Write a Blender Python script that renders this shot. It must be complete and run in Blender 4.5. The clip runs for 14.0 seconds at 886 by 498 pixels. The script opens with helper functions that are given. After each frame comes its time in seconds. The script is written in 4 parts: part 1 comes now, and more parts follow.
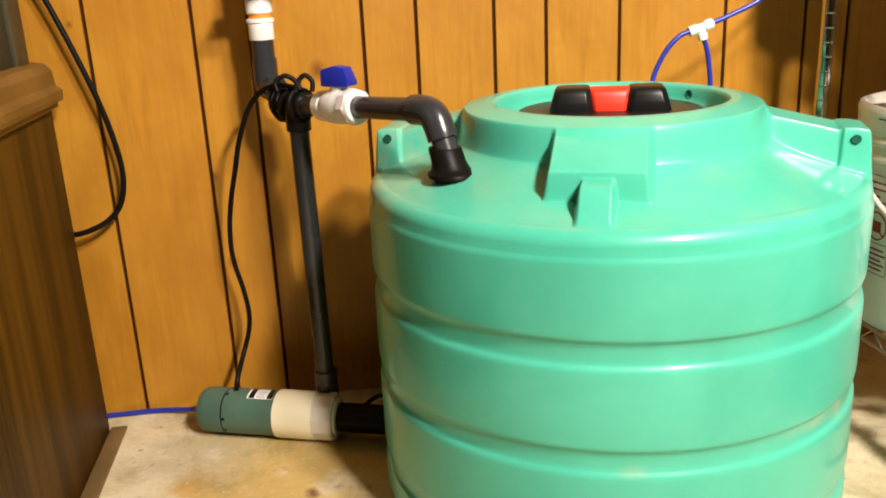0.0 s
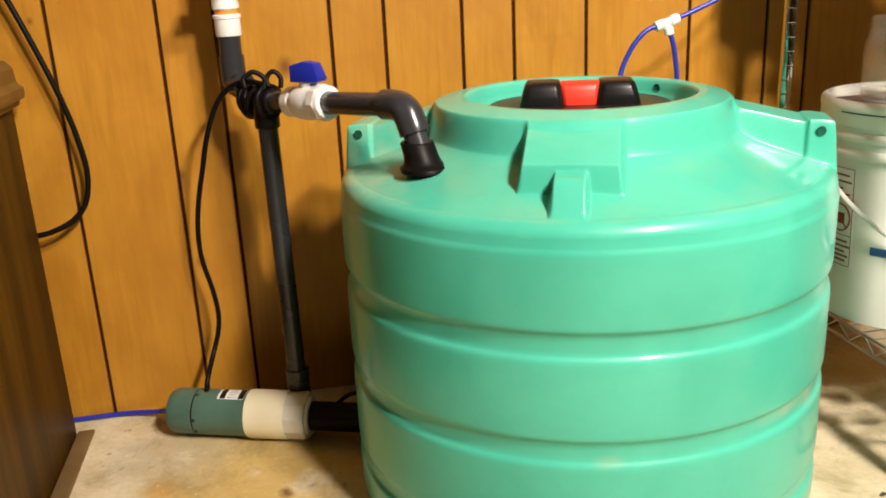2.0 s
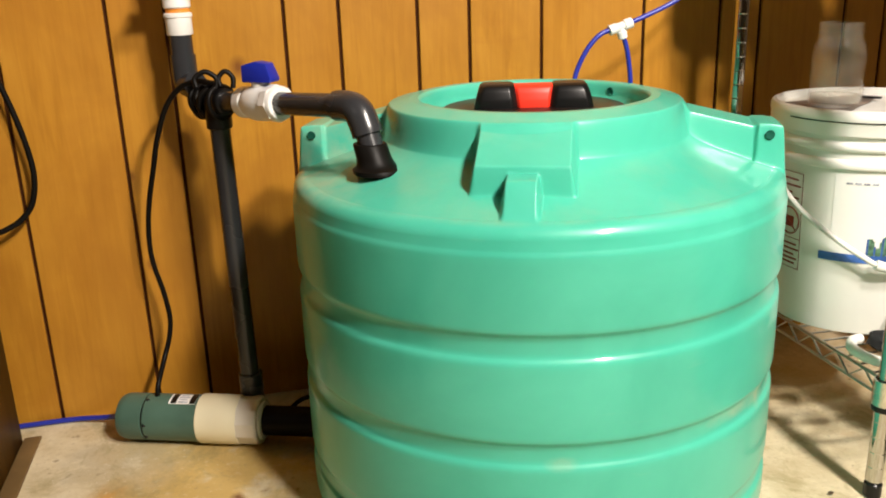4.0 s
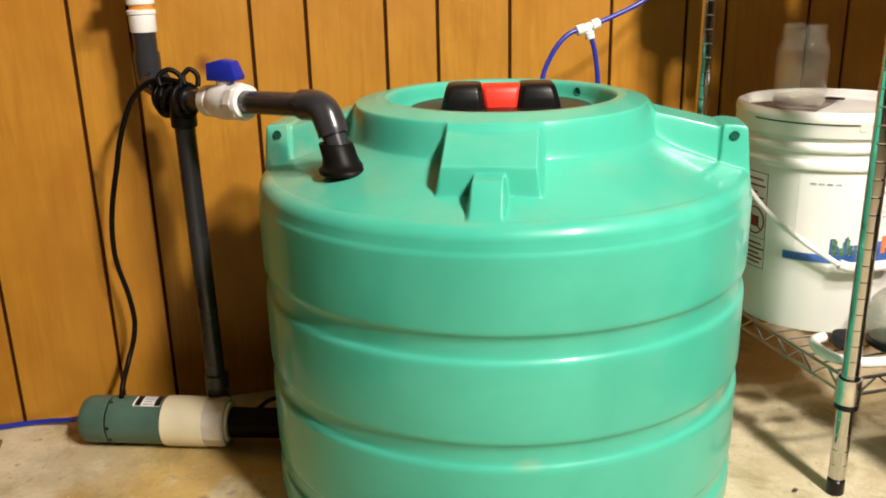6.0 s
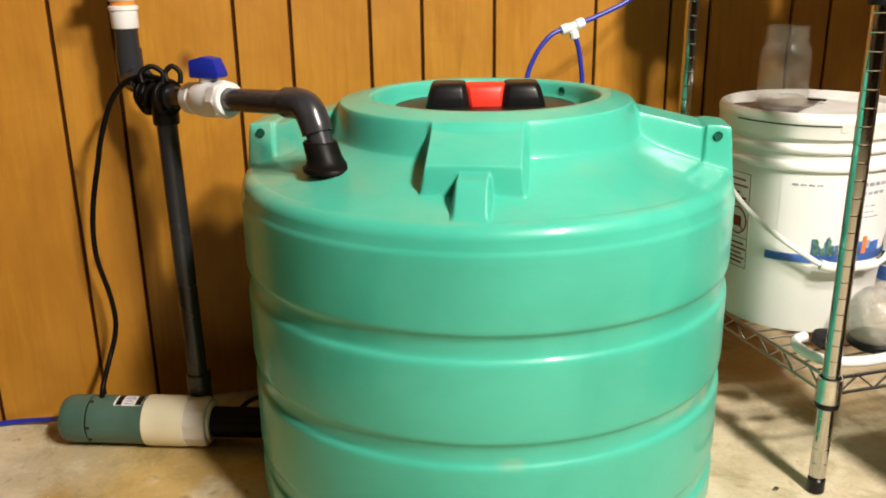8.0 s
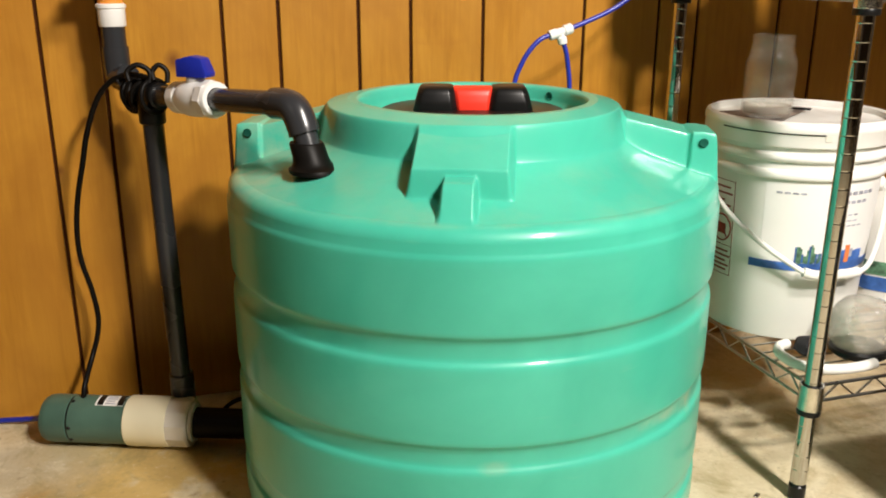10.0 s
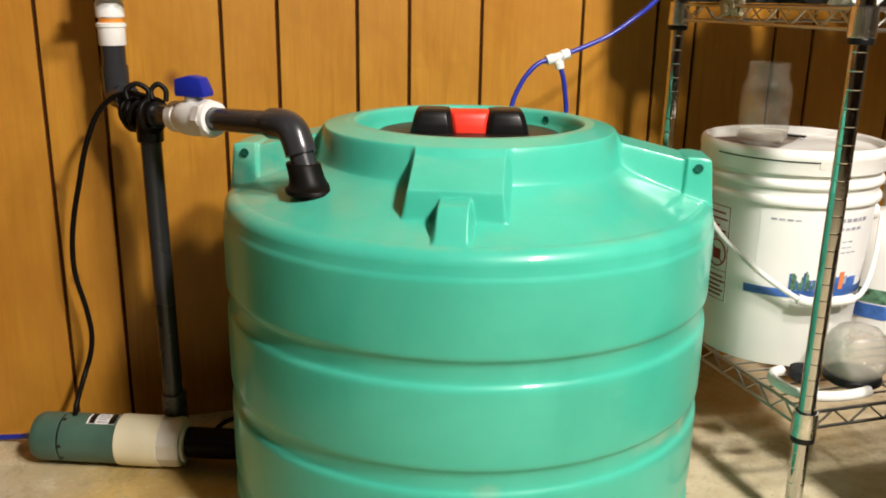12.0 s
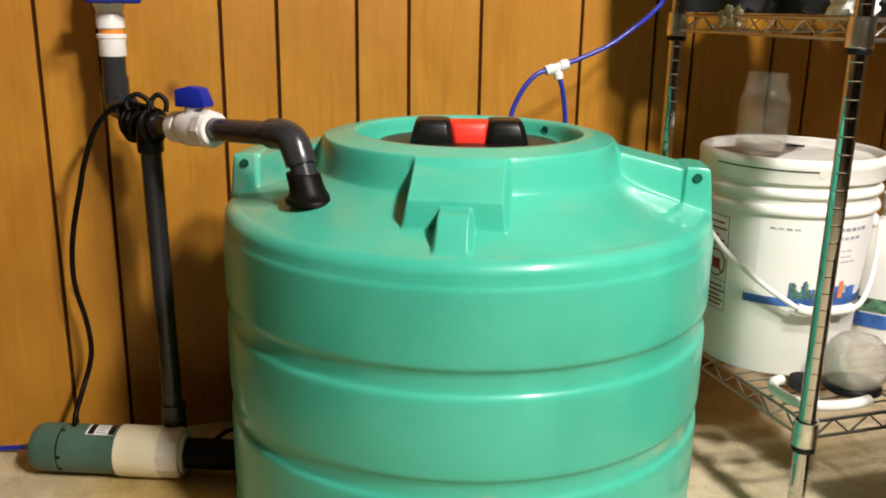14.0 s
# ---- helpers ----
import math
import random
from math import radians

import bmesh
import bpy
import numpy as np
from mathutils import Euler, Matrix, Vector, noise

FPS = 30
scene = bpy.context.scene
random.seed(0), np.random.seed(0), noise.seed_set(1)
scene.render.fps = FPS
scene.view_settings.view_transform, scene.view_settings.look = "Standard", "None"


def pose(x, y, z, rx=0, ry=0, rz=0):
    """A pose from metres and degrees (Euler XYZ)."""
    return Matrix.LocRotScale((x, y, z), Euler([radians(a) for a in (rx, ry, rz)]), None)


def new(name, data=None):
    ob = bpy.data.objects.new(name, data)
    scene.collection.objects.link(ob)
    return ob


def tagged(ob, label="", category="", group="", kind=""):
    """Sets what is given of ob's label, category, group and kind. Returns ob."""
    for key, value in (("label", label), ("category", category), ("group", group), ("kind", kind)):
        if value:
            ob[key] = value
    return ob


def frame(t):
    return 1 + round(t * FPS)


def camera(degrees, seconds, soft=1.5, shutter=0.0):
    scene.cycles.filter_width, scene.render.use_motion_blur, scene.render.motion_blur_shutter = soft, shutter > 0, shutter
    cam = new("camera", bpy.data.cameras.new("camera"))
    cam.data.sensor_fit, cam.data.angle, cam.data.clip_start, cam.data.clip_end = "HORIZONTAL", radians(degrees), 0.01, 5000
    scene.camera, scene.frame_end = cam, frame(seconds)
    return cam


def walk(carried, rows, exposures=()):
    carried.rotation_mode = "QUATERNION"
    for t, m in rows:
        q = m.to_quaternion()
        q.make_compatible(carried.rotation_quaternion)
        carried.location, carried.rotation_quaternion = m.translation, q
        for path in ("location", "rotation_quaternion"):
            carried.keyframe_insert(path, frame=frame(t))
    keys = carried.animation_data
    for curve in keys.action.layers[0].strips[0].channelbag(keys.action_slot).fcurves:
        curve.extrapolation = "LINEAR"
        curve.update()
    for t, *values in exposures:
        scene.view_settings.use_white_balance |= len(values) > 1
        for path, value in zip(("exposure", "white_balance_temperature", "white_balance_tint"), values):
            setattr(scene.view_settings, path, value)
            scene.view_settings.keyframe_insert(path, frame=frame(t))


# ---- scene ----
cam = camera(54.0, 14.0, soft=1.9)
# seconds, x, y, z, yaw, pitch, roll
PATH = [
    (0.0, 0.0000, 0.0000, 0.8183, -7.32, -17.74, -2.73),
    (0.5, -0.0018, 0.0002, 0.8161, -7.83, -17.70, -2.68),
    (1.0, -0.0020, 0.0003, 0.8146, -8.34, -17.73, -2.74),
    (1.5, -0.0075, 0.0017, 0.8140, -9.06, -17.84, -2.78),
    (2.0, -0.0140, 0.0016, 0.8112, -9.84, -17.84, -2.73),
    (2.5, -0.0123, 0.0022, 0.8071, -10.47, -17.73, -2.56),
    (3.0, -0.0103, 0.0051, 0.8091, -11.25, -17.83, -2.31),
    (3.5, -0.0057, 0.0040, 0.8078, -11.89, -17.76, -2.08),
    (6.0, 0.0071, 0.0079, 0.8087, -14.40, -17.90, -1.35),
    (6.5, 0.0071, 0.0091, 0.8082, -14.67, -17.91, -1.24),
    (7.0, 0.0068, 0.0107, 0.8078, -14.87, -17.91, -1.13),
    (7.5, 0.0058, 0.0104, 0.8088, -15.20, -17.97, -0.97),
    (8.0, 0.0064, 0.0110, 0.8093, -15.57, -18.04, -0.83),
    (10.5, 0.0080, 0.0092, 0.8071, -16.65, -17.57, 0.42),
    (11.0, 0.0096, 0.0082, 0.8073, -16.65, -17.13, 0.67),
    (11.5, 0.0097, 0.0068, 0.8068, -16.67, -16.59, 0.87),
    (12.0, 0.0100, 0.0075, 0.8074, -16.68, -16.29, 0.99),
    (12.5, 0.0097, 0.0069, 0.8089, -16.73, -16.17, 1.05),
    (13.0, 0.0091, 0.0066, 0.8069, -16.74, -15.91, 0.99),
    (13.5, 0.0089, 0.0066, 0.8074, -16.74, -15.77, 0.93),
    (14.0, 0.0084, 0.0064, 0.8065, -16.74, -15.59, 0.92),
]


def eye_pose(x, y, z, yaw, pitch, roll):
    return pose(x, y, z, 90 + pitch, 0, yaw) @ pose(0, 0, 0, 0, 0, roll)


EXPOSURES = [(0.0, 0.56, 6450, 12), (2.0, 0.45, 6400, 12), (3.5, 0.36, 6300, 11), (6.0, 0.25, 6200, 11), (8.0, 0.21, 6150, 11), (10.5, 0.17, 6050, 10), (12.0, 0.12, 6000, 10), (14.0, 0.05, 6000, 10)]
walk(cam, [(t, eye_pose(*row)) for t, *row in PATH], EXPOSURES)

# ---- light ----
world = bpy.data.worlds.new("world")
scene.world = world
world.use_nodes = True
world.node_tree.nodes["Background"].inputs[0].default_value = (1.0, 0.8, 0.55, 1)
world.node_tree.nodes["Background"].inputs[1].default_value = 0.0


def lamp(name, place, watts, colour, size):
    data = bpy.data.lights.new(name, "AREA")
    data.shape, data.size, data.energy, data.color = "DISK", size, watts, colour
    ob = new(name, data)
    ob.matrix_world = pose(*place)
    return ob


WARM = (1.0, 0.88, 0.75)
lamp("ceiling_bulb", (0.96, -0.90, 2.20), 84, WARM, 0.26).rotation_euler = (radians(56), 0, radians(12))
lamp("ceiling_bulb", (0.94, -0.22, 2.15), 38, WARM, 0.22).rotation_euler = (radians(48), 0, radians(12))
# small unseen lamp, added for the highlight on the tank's left shoulder
lamp("left_highlight_lamp", (-1.65, -0.45, 2.05), 0.6, WARM, 0.045).rotation_euler = (radians(40), 0, radians(-50))



# ---- materials ----
class Nodes:
    """A small wrapper for building node materials."""

    def __init__(self, name):
        self.mat = bpy.data.materials.new(name)
        self.mat.use_nodes = True
        self.tree = self.mat.node_tree
        self.bsdf = self.tree.nodes["Principled BSDF"]

    def node(self, kind, **values):
        n = self.tree.nodes.new(kind)
        for key, value in values.items():
            n.inputs[key.replace("_", " ")].default_value = value
        return n

    def link(self, a, b):
        self.tree.links.new(a, b)

    def coords(self, scale=(1, 1, 1), spread=False):
        tc = self.node("ShaderNodeTexCoord")
        mp = self.node("ShaderNodeMapping")
        mp.inputs["Scale"].default_value = scale
        self.link(tc.outputs["Object"], mp.inputs["Vector"])
        if spread:
            info = self.node("ShaderNodeObjectInfo")
            mul = self.node("ShaderNodeMath")
            mul.operation = "MULTIPLY"
            mul.inputs[1].default_value = 37.0
            self.link(info.outputs["Random"], mul.inputs[0])
            comb = self.node("ShaderNodeCombineXYZ")
            self.link(mul.outputs[0], comb.inputs[0])
            self.link(mul.outputs[0], comb.inputs[2])
            self.link(comb.outputs[0], mp.inputs["Location"])
        return mp.outputs[0]

    def noise(self, vec, scale, detail=4.0, rough=0.55, warp=0.0):
        n = self.node("ShaderNodeTexNoise", Scale=scale, Detail=detail, Roughness=rough, Distortion=warp)
        self.link(vec, n.inputs["Vector"])
        return n.outputs["Fac"]

    def ramp(self, fac, stops):
        n = self.node("ShaderNodeValToRGB")
        els = n.color_ramp.elements
        while len(els) < len(stops):
            els.new(0.5)
        for el, (p, c) in zip(els, stops):
            el.position = p
            el.color = (*c, 1) if len(c) == 3 else c
        self.link(fac, n.inputs[0])
        return n.outputs[0]

    def mix(self, fac, a, b, mode="MIX"):
        n = self.node("ShaderNodeMix")
        n.data_type, n.blend_type = "RGBA", mode
        for value, slot in ((fac, 0), (a, 6), (b, 7)):
            if isinstance(value, (int, float)):
                n.inputs[slot].default_value = value
            elif isinstance(value, tuple):
                n.inputs[slot].default_value = (*value, 1)
            else:
                self.link(value, n.inputs[slot])
        return n.outputs[2]

    def bump(self, fac, strength, distance=0.002):
        n = self.node("ShaderNodeBump", Strength=strength, Distance=distance)
        self.link(fac, n.inputs["Height"])
        self.link(n.outputs[0], self.bsdf.inputs["Normal"])

    def set(self, **values):
        for key, value in values.items():
            self.bsdf.inputs[key.replace("_", " ")].default_value = value
        return self

    def colour(self, out):
        self.link(out, self.bsdf.inputs["Base Color"])


def grey(v):
    return (v, v, v)


def simple(name, colour, rough, metallic=0.0, vary=0.15, scale=30.0, bump=0.05, **extra):
    """Plain paint, plastic or metal with slight two-scale variation."""
    m = Nodes(name)
    vec = m.coords()
    big, fine = m.noise(vec, scale * 0.25, 3), m.noise(vec, scale * 6, 5)
    dark = tuple(c * (1 - vary) for c in colour)
    light = tuple(min(1, c * (1 + vary)) for c in colour)
    base = m.ramp(big, [(0.3, dark), (0.7, light)])
    m.colour(m.mix(m.ramp(fine, [(0.35, grey(0.0)), (0.75, grey(0.25))]), base, dark))
    m.link(m.ramp(big, [(0.2, grey(max(0.02, rough - 0.06))), (0.8, grey(min(1, rough + 0.08)))]), m.bsdf.inputs["Roughness"])
    m.set(Metallic=metallic, **extra)
    if bump:
        m.bump(fine, bump, 0.0006)
    return m.mat


def panel_wood():
    m = Nodes("panel_wood")
    vec = m.coords((1, 1, 1), True)
    long = m.coords((9, 9, 0.7), True)
    grain = m.noise(long, 9, 6, 0.6, 0.6)
    fine = m.noise(m.coords((70, 70, 2.2), True), 6, 4, 0.6)
    cloud = m.noise(m.coords((3, 3, 1.1), True), 2.2, 4, 0.6, 1.2)
    figure = m.noise(m.coords((4, 4, 7), True), 1.7, 3, 0.5, 1.4)
    base = m.ramp(grain, [(0.28, (0.34, 0.146, 0.011)), (0.5, (0.43, 0.197, 0.016)), (0.72, (0.50, 0.245, 0.024))])
    base = m.mix(m.ramp(cloud, [(0.35, grey(0.0)), (0.7, grey(0.55))]), base, (0.53, 0.265, 0.025))
    base = m.mix(m.ramp(figure, [(0.52, grey(0.0)), (0.74, grey(0.34))]), base, (0.36, 0.145, 0.014))
    base = m.mix(m.ramp(fine, [(0.5, grey(0.0)), (0.75, grey(0.14))]), base, (0.30, 0.12, 0.014))
    tone = m.noise(m.coords((1, 1, 1), False), 2.6, 4, 0.6, 0.8)
    base = m.mix(m.ramp(tone, [(0.42, grey(0.0)), (0.62, grey(0.65))]), base, (0.30, 0.120, 0.010))
    info = m.node("ShaderNodeObjectInfo")
    base = m.mix(m.ramp(info.outputs["Random"], [(0.0, grey(0.0)), (1.0, grey(0.32))]), base, (0.40, 0.17, 0.020))
    knots = m.node("ShaderNodeTexVoronoi", Scale=2.6, Randomness=1.0)
    m.link(m.coords((1.5, 1.5, 0.75), True), knots.inputs["Vector"])
    base = m.mix(m.ramp(knots.outputs["Distance"], [(0.03, grey(0.85)), (0.085, grey(0.0))]), base, (0.11, 0.04, 0.012))
    for x, z, w in ((-0.006, 0.654, 0.019), (-0.428, 0.758, 0.007), (-0.20, 0.30, 0.012), (-0.215, 0.47, 0.009)):
        geo = m.node("ShaderNodeNewGeometry")
        mp = m.node("ShaderNodeMapping")
        mp.inputs["Scale"].default_value = (1 / w, 0.0, 0.8 / w)
        mp.inputs["Location"].default_value = (-x / w, 0.0, -0.8 * z / w)
        m.link(geo.outputs["Position"], mp.inputs["Vector"])
        ball = m.node("ShaderNodeTexGradient")
        ball.gradient_type = "SPHERICAL"
        m.link(mp.outputs[0], ball.inputs["Vector"])
        ringed = m.ramp(ball.outputs["Fac"], [(0.0, grey(0.0)), (0.25, grey(0.30)), (0.5, grey(0.55)), (0.8, grey(0.9))])
        base = m.mix(m.mix(1.0, ringed, m.ramp(grain, [(0.3, grey(0.5)), (0.6, grey(1.0))]), "MULTIPLY"), base, (0.16, 0.055, 0.010))
    m.colour(base)
    m.link(m.ramp(cloud, [(0.2, grey(0.36)), (0.8, grey(0.5))]), m.bsdf.inputs["Roughness"])
    m.set(Specular_IOR_Level=0.3)
    m.bump(fine, 0.08, 0.0006)
    return m.mat


def cabinet_wood():
    m = Nodes("cabinet_wood")
    grain = m.noise(m.coords((16, 16, 0.6)), 4.5, 6, 0.6, 0.8)
    fine = m.noise(m.coords((90, 90, 2)), 5, 4)
    bands = m.noise(m.coords((5, 5, 0.15)), 3.2, 2)
    base = m.ramp(grain, [(0.3, (0.022, 0.0098, 0.0008)), (0.55, (0.050, 0.0228, 0.0016)), (0.75, (0.098, 0.045, 0.0032))])
    base = m.mix(m.ramp(bands, [(0.42, grey(0.0)), (0.6, grey(0.6))]), base, (0.125, 0.057, 0.004))
    base = m.mix(m.ramp(fine, [(0.5, grey(0.0)), (0.75, grey(0.4))]), base, (0.03, 0.011, 0.003))
    m.colour(base)
    m.set(Roughness=0.5, Specular_IOR_Level=0.12)
    m.bump(fine, 0.15, 0.0008)
    return m.mat


def concrete():
    m = Nodes("concrete")
    vec = m.coords()
    big = m.noise(vec, 3.2, 5, 0.6, 0.6)
    mid = m.noise(vec, 13, 6, 0.65, 0.4)
    fine = m.noise(vec, 160, 6, 0.7)
    spots = m.noise(vec, 34, 3, 0.5)
    blotch = m.noise(m.coords((1.3, 1, 1)), 8.5, 8, 0.72, 0.5)
    speck = m.noise(vec, 75, 5, 0.75)
    base = m.ramp(mid, [(0.25, (0.50, 0.42, 0.25)), (0.5, (0.66, 0.58, 0.39)), (0.75, (0.76, 0.69, 0.50))])
    base = m.mix(m.ramp(big, [(0.46, grey(0.0)), (0.66, grey(0.6))]), base, (0.46, 0.31, 0.10))
    rust = m.noise(m.coords((1, 1.6, 1)), 6.5, 5, 0.65, 0.0)
    base = m.mix(m.ramp(rust, [(0.62, grey(0.0)), (0.74, grey(0.6))]), base, (0.50, 0.33, 0.11))
    base = m.mix(m.ramp(spots, [(0.66, grey(0.0)), (0.73, grey(0.55))]), base, (0.16, 0.10, 0.05))
    for x, y, w, tone, amount in ((-0.274, 1.347, 0.05, (0.54, 0.24, 0.02), 1.0), (-0.12, 1.40, 0.26, (0.62, 0.42, 0.11), 0.8), (-0.16, 1.27, 0.18, (0.50, 0.35, 0.12), 0.5), (-0.27, 1.44, 0.14, (0.42, 0.38, 0.28), 0.5),
                                  (-0.072, 1.28, 0.02, (0.16, 0.06, 0.02), 0.9), (-0.03, 1.29, 0.014, (0.16, 0.06, 0.02), 0.9), (0.84, 1.10, 0.10, (0.45, 0.36, 0.20), 0.4)):
        tc = m.node("ShaderNodeTexCoord")
        mp = m.node("ShaderNodeMapping")
        mp.inputs["Scale"].default_value = (1 / w, 1 / w, 1)
        mp.inputs["Location"].default_value = (-x / w, -y / w, 0)
        m.link(tc.outputs["Object"], mp.inputs["Vector"])
        ball = m.node("ShaderNodeTexGradient")
        ball.gradient_type = "SPHERICAL"
        m.link(mp.outputs[0], ball.inputs["Vector"])
        patch = m.mix(1.0, ball.outputs["Fac"], m.ramp(m.noise(vec, 15, 6, 0.6, 0.0), [(0.28, grey(0.0)), (0.72, grey(1.0))]), "MULTIPLY")
        base = m.mix(m.ramp(patch, [(0.04, grey(0.0)), (0.27, grey(amount))]), base, tone)
    base = m.mix(m.ramp(blotch, [(0.51, grey(0.0)), (0.64, grey(0.55))]), base, (0.30, 0.25, 0.11))
    base = m.mix(m.ramp(speck, [(0.54, grey(0.0)), (0.72, grey(0.45))]), base, (0.30, 0.22, 0.12))
    base = m.mix(m.ramp(speck, [(0.26, grey(0.5)), (0.42, grey(0.0))]), base, (0.86, 0.82, 0.70))
    m.colour(base)
    m.set(Roughness=0.62)
    m.bump(m.mix(0.35, mid, fine), 0.35, 0.0025)
    return m.mat


def tank_plastic():
    m = Nodes("tank_plastic")
    vec = m.coords()
    big = m.noise(vec, 5, 4, 0.6, 0.4)
    fine = m.noise(vec, 190, 4, 0.6)
    streak = m.noise(m.coords((1, 1, 7)), 5, 5, 0.65, 0.5)
    base = m.ramp(big, [(0.3, (0.055, 0.41, 0.292)), (0.7, (0.082, 0.50, 0.360))])
    # settled dust lies on faces that look up
    geo = m.node("ShaderNodeNewGeometry")
    sep = m.node("ShaderNodeSeparateXYZ")
    m.link(geo.outputs["Normal"], sep.inputs[0])
    up = m.ramp(sep.outputs[2], [(0.75, grey(0.0)), (0.98, grey(1.0))])
    dust = m.mix(1.0, up, m.ramp(m.noise(vec, 9, 5, 0.65), [(0.45, grey(0.0)), (0.75, grey(0.3))]), "MULTIPLY")
    base = m.mix(dust, base, (0.34, 0.42, 0.24))
    base = m.mix(m.ramp(streak, [(0.66, grey(0.0)), (0.8, grey(0.25))]), base, (0.25, 0.5, 0.32))
    for place, size, amount in (((0.323, -0.171, 0.236), (30, 26, 40), 0.6), ((0.290, -0.225, 0.237), (13, 13, 75), 0.4), ((-0.27, -0.06, 0.54), (5, 5, 12), 0.42), ((0.059, -0.361, 0.221), (36, 36, 80), 0.25), ((-0.30, -0.17, 0.52), (6, 6, 16), 0.30)):
        tc = m.node("ShaderNodeTexCoord")
        mp = m.node("ShaderNodeMapping")
        mp.inputs["Scale"].default_value = size
        mp.inputs["Location"].default_value = tuple(-p * q for p, q in zip(place, size))
        m.link(tc.outputs["Object"], mp.inputs["Vector"])
        ball = m.node("ShaderNodeTexGradient")
        ball.gradient_type = "SPHERICAL"
        m.link(mp.outputs[0], ball.inputs["Vector"])
        patch = m.mix(1.0, ball.outputs["Fac"], m.ramp(m.noise(vec, 26, 5, 0.6), [(0.30, grey(0.0)), (0.70, grey(1.0))]), "MULTIPLY")
        base = m.mix(m.ramp(patch, [(0.05, grey(0.0)), (0.5, grey(amount))]), base, (0.40, 0.46, 0.30))
    # paler colour on convex edges paints in the light these edges catch
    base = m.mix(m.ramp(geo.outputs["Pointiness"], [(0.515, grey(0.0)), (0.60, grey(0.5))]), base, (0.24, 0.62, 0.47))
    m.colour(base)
    m.link(m.ramp(big, [(0.2, grey(0.34)), (0.8, grey(0.44))]), m.bsdf.inputs["Roughness"])
    m.set(Coat_Weight=0.5, Coat_IOR=1.38, Coat_Roughness=0.10, Specular_IOR_Level=0.30, Subsurface_Weight=0.12, Subsurface_Radius=(0.01, 0.03, 0.02), Subsurface_Scale=0.4)
    m.bump(m.mix(0.25, m.noise(vec, 22, 3), fine), 0.10, 0.0012)
    return m.mat


def thin_clear(name, tint, low, high, scale, relief, rough):
    """A thin clear wall: mostly see-through, with a milky film and a gloss that grows at the rims."""
    m = Nodes(name)
    vec = m.coords()
    m.set(Base_Color=(*tint, 1), Roughness=0.3)
    m.bump(m.noise(vec, scale, 4, 0.6, 0.4), relief, 0.004)
    clear = m.node("ShaderNodeBsdfTransparent")
    clear.inputs[0].default_value = (0.97, 0.97, 0.96, 1)
    film = m.node("ShaderNodeMixShader")
    m.link(m.ramp(m.noise(vec, 30, 4, 0.6), [(0.3, grey(low)), (0.7, grey(high))]), film.inputs[0])
    m.link(clear.outputs[0], film.inputs[1])
    m.link(m.bsdf.outputs[0], film.inputs[2])
    gloss = m.node("ShaderNodeBsdfGlossy")
    gloss.inputs["Roughness"].default_value = rough
    bump = m.bsdf.inputs["Normal"].links[0].from_socket
    m.link(bump, gloss.inputs["Normal"])
    rim = m.node("ShaderNodeLayerWeight", Blend=0.5)
    fres = m.ramp(rim.outputs["Facing"], [(0.0, grey(0.035)), (0.55, grey(0.06)), (0.85, grey(0.22)), (1.0, grey(0.6))])
    both = m.node("ShaderNodeMixShader")
    m.link(fres, both.inputs[0])
    m.link(film.outputs[0], both.inputs[1])
    m.link(gloss.outputs[0], both.inputs[2])
    m.link(both.outputs[0], m.tree.nodes["Material Output"].inputs["Surface"])
    return m.mat


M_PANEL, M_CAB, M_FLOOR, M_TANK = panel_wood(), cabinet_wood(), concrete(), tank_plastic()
M_GROOVE = simple("groove_shadow_gap", (0.045, 0.014, 0.003), 0.8, Specular_IOR_Level=0.1)
M_PVC = simple("grey_pvc", (0.028, 0.029, 0.032), 0.25, vary=0.12)
M_BLACK = simple("black_plastic", (0.006, 0.006, 0.006), 0.30, Specular_IOR_Level=0.3)
M_RUBBER = simple("black_rubber", (0.005, 0.0042, 0.0035), 0.42, Specular_IOR_Level=0.11)
M_LID = simple("lid_plastic", (0.012, 0.007, 0.006), 0.34, Specular_IOR_Level=0.3)
M_RED = simple("red_plastic", (0.78, 0.035, 0.014), 0.4, vary=0.06)
M_WHITE = simple("white_pvc", (0.80, 0.79, 0.76), 0.35, vary=0.04)
M_ORANGE = simple("thread_sealant", (0.72, 0.26, 0.03), 0.5, vary=0.3, scale=120)
M_BLUE = simple("blue_plastic", (0.007, 0.017, 0.27), 0.38, vary=0.15)
M_TUBE = simple("blue_tubing", (0.018, 0.03, 0.33), 0.35, vary=0.15)
M_PUMP = simple("pump_green_paint", (0.068, 0.135, 0.100), 0.42, vary=0.2, scale=40)
M_CREAM = simple("cream_plastic", (0.85, 0.79, 0.56), 0.42, vary=0.05)
M_GREYCLEAR = simple("worn_grey_plastic", (0.74, 0.71, 0.62), 0.45, vary=0.15)
M_CHROME = simple("chrome", (0.56, 0.55, 0.52), 0.06, 1.0, vary=0.08)
M_COLLAR = simple("worn_chrome", (0.75, 0.73, 0.68), 0.12, 1.0, vary=0.3, scale=120, bump=0.8)
M_WIRE = simple("shelf_wire", (0.46, 0.45, 0.42), 0.30, 1.0, vary=0.15)
M_BUCKET = simple("bucket_plastic", (0.85, 0.85, 0.80), 0.36, vary=0.03)
M_LABEL = simple("paper_label", (0.85, 0.85, 0.82), 0.5, vary=0.03)
M_INK = simple("red_brown_ink", (0.26, 0.035, 0.022), 0.6)
M_INKGREY = simple("grey_ink", (0.40, 0.41, 0.48), 0.6, vary=0.5, scale=300)
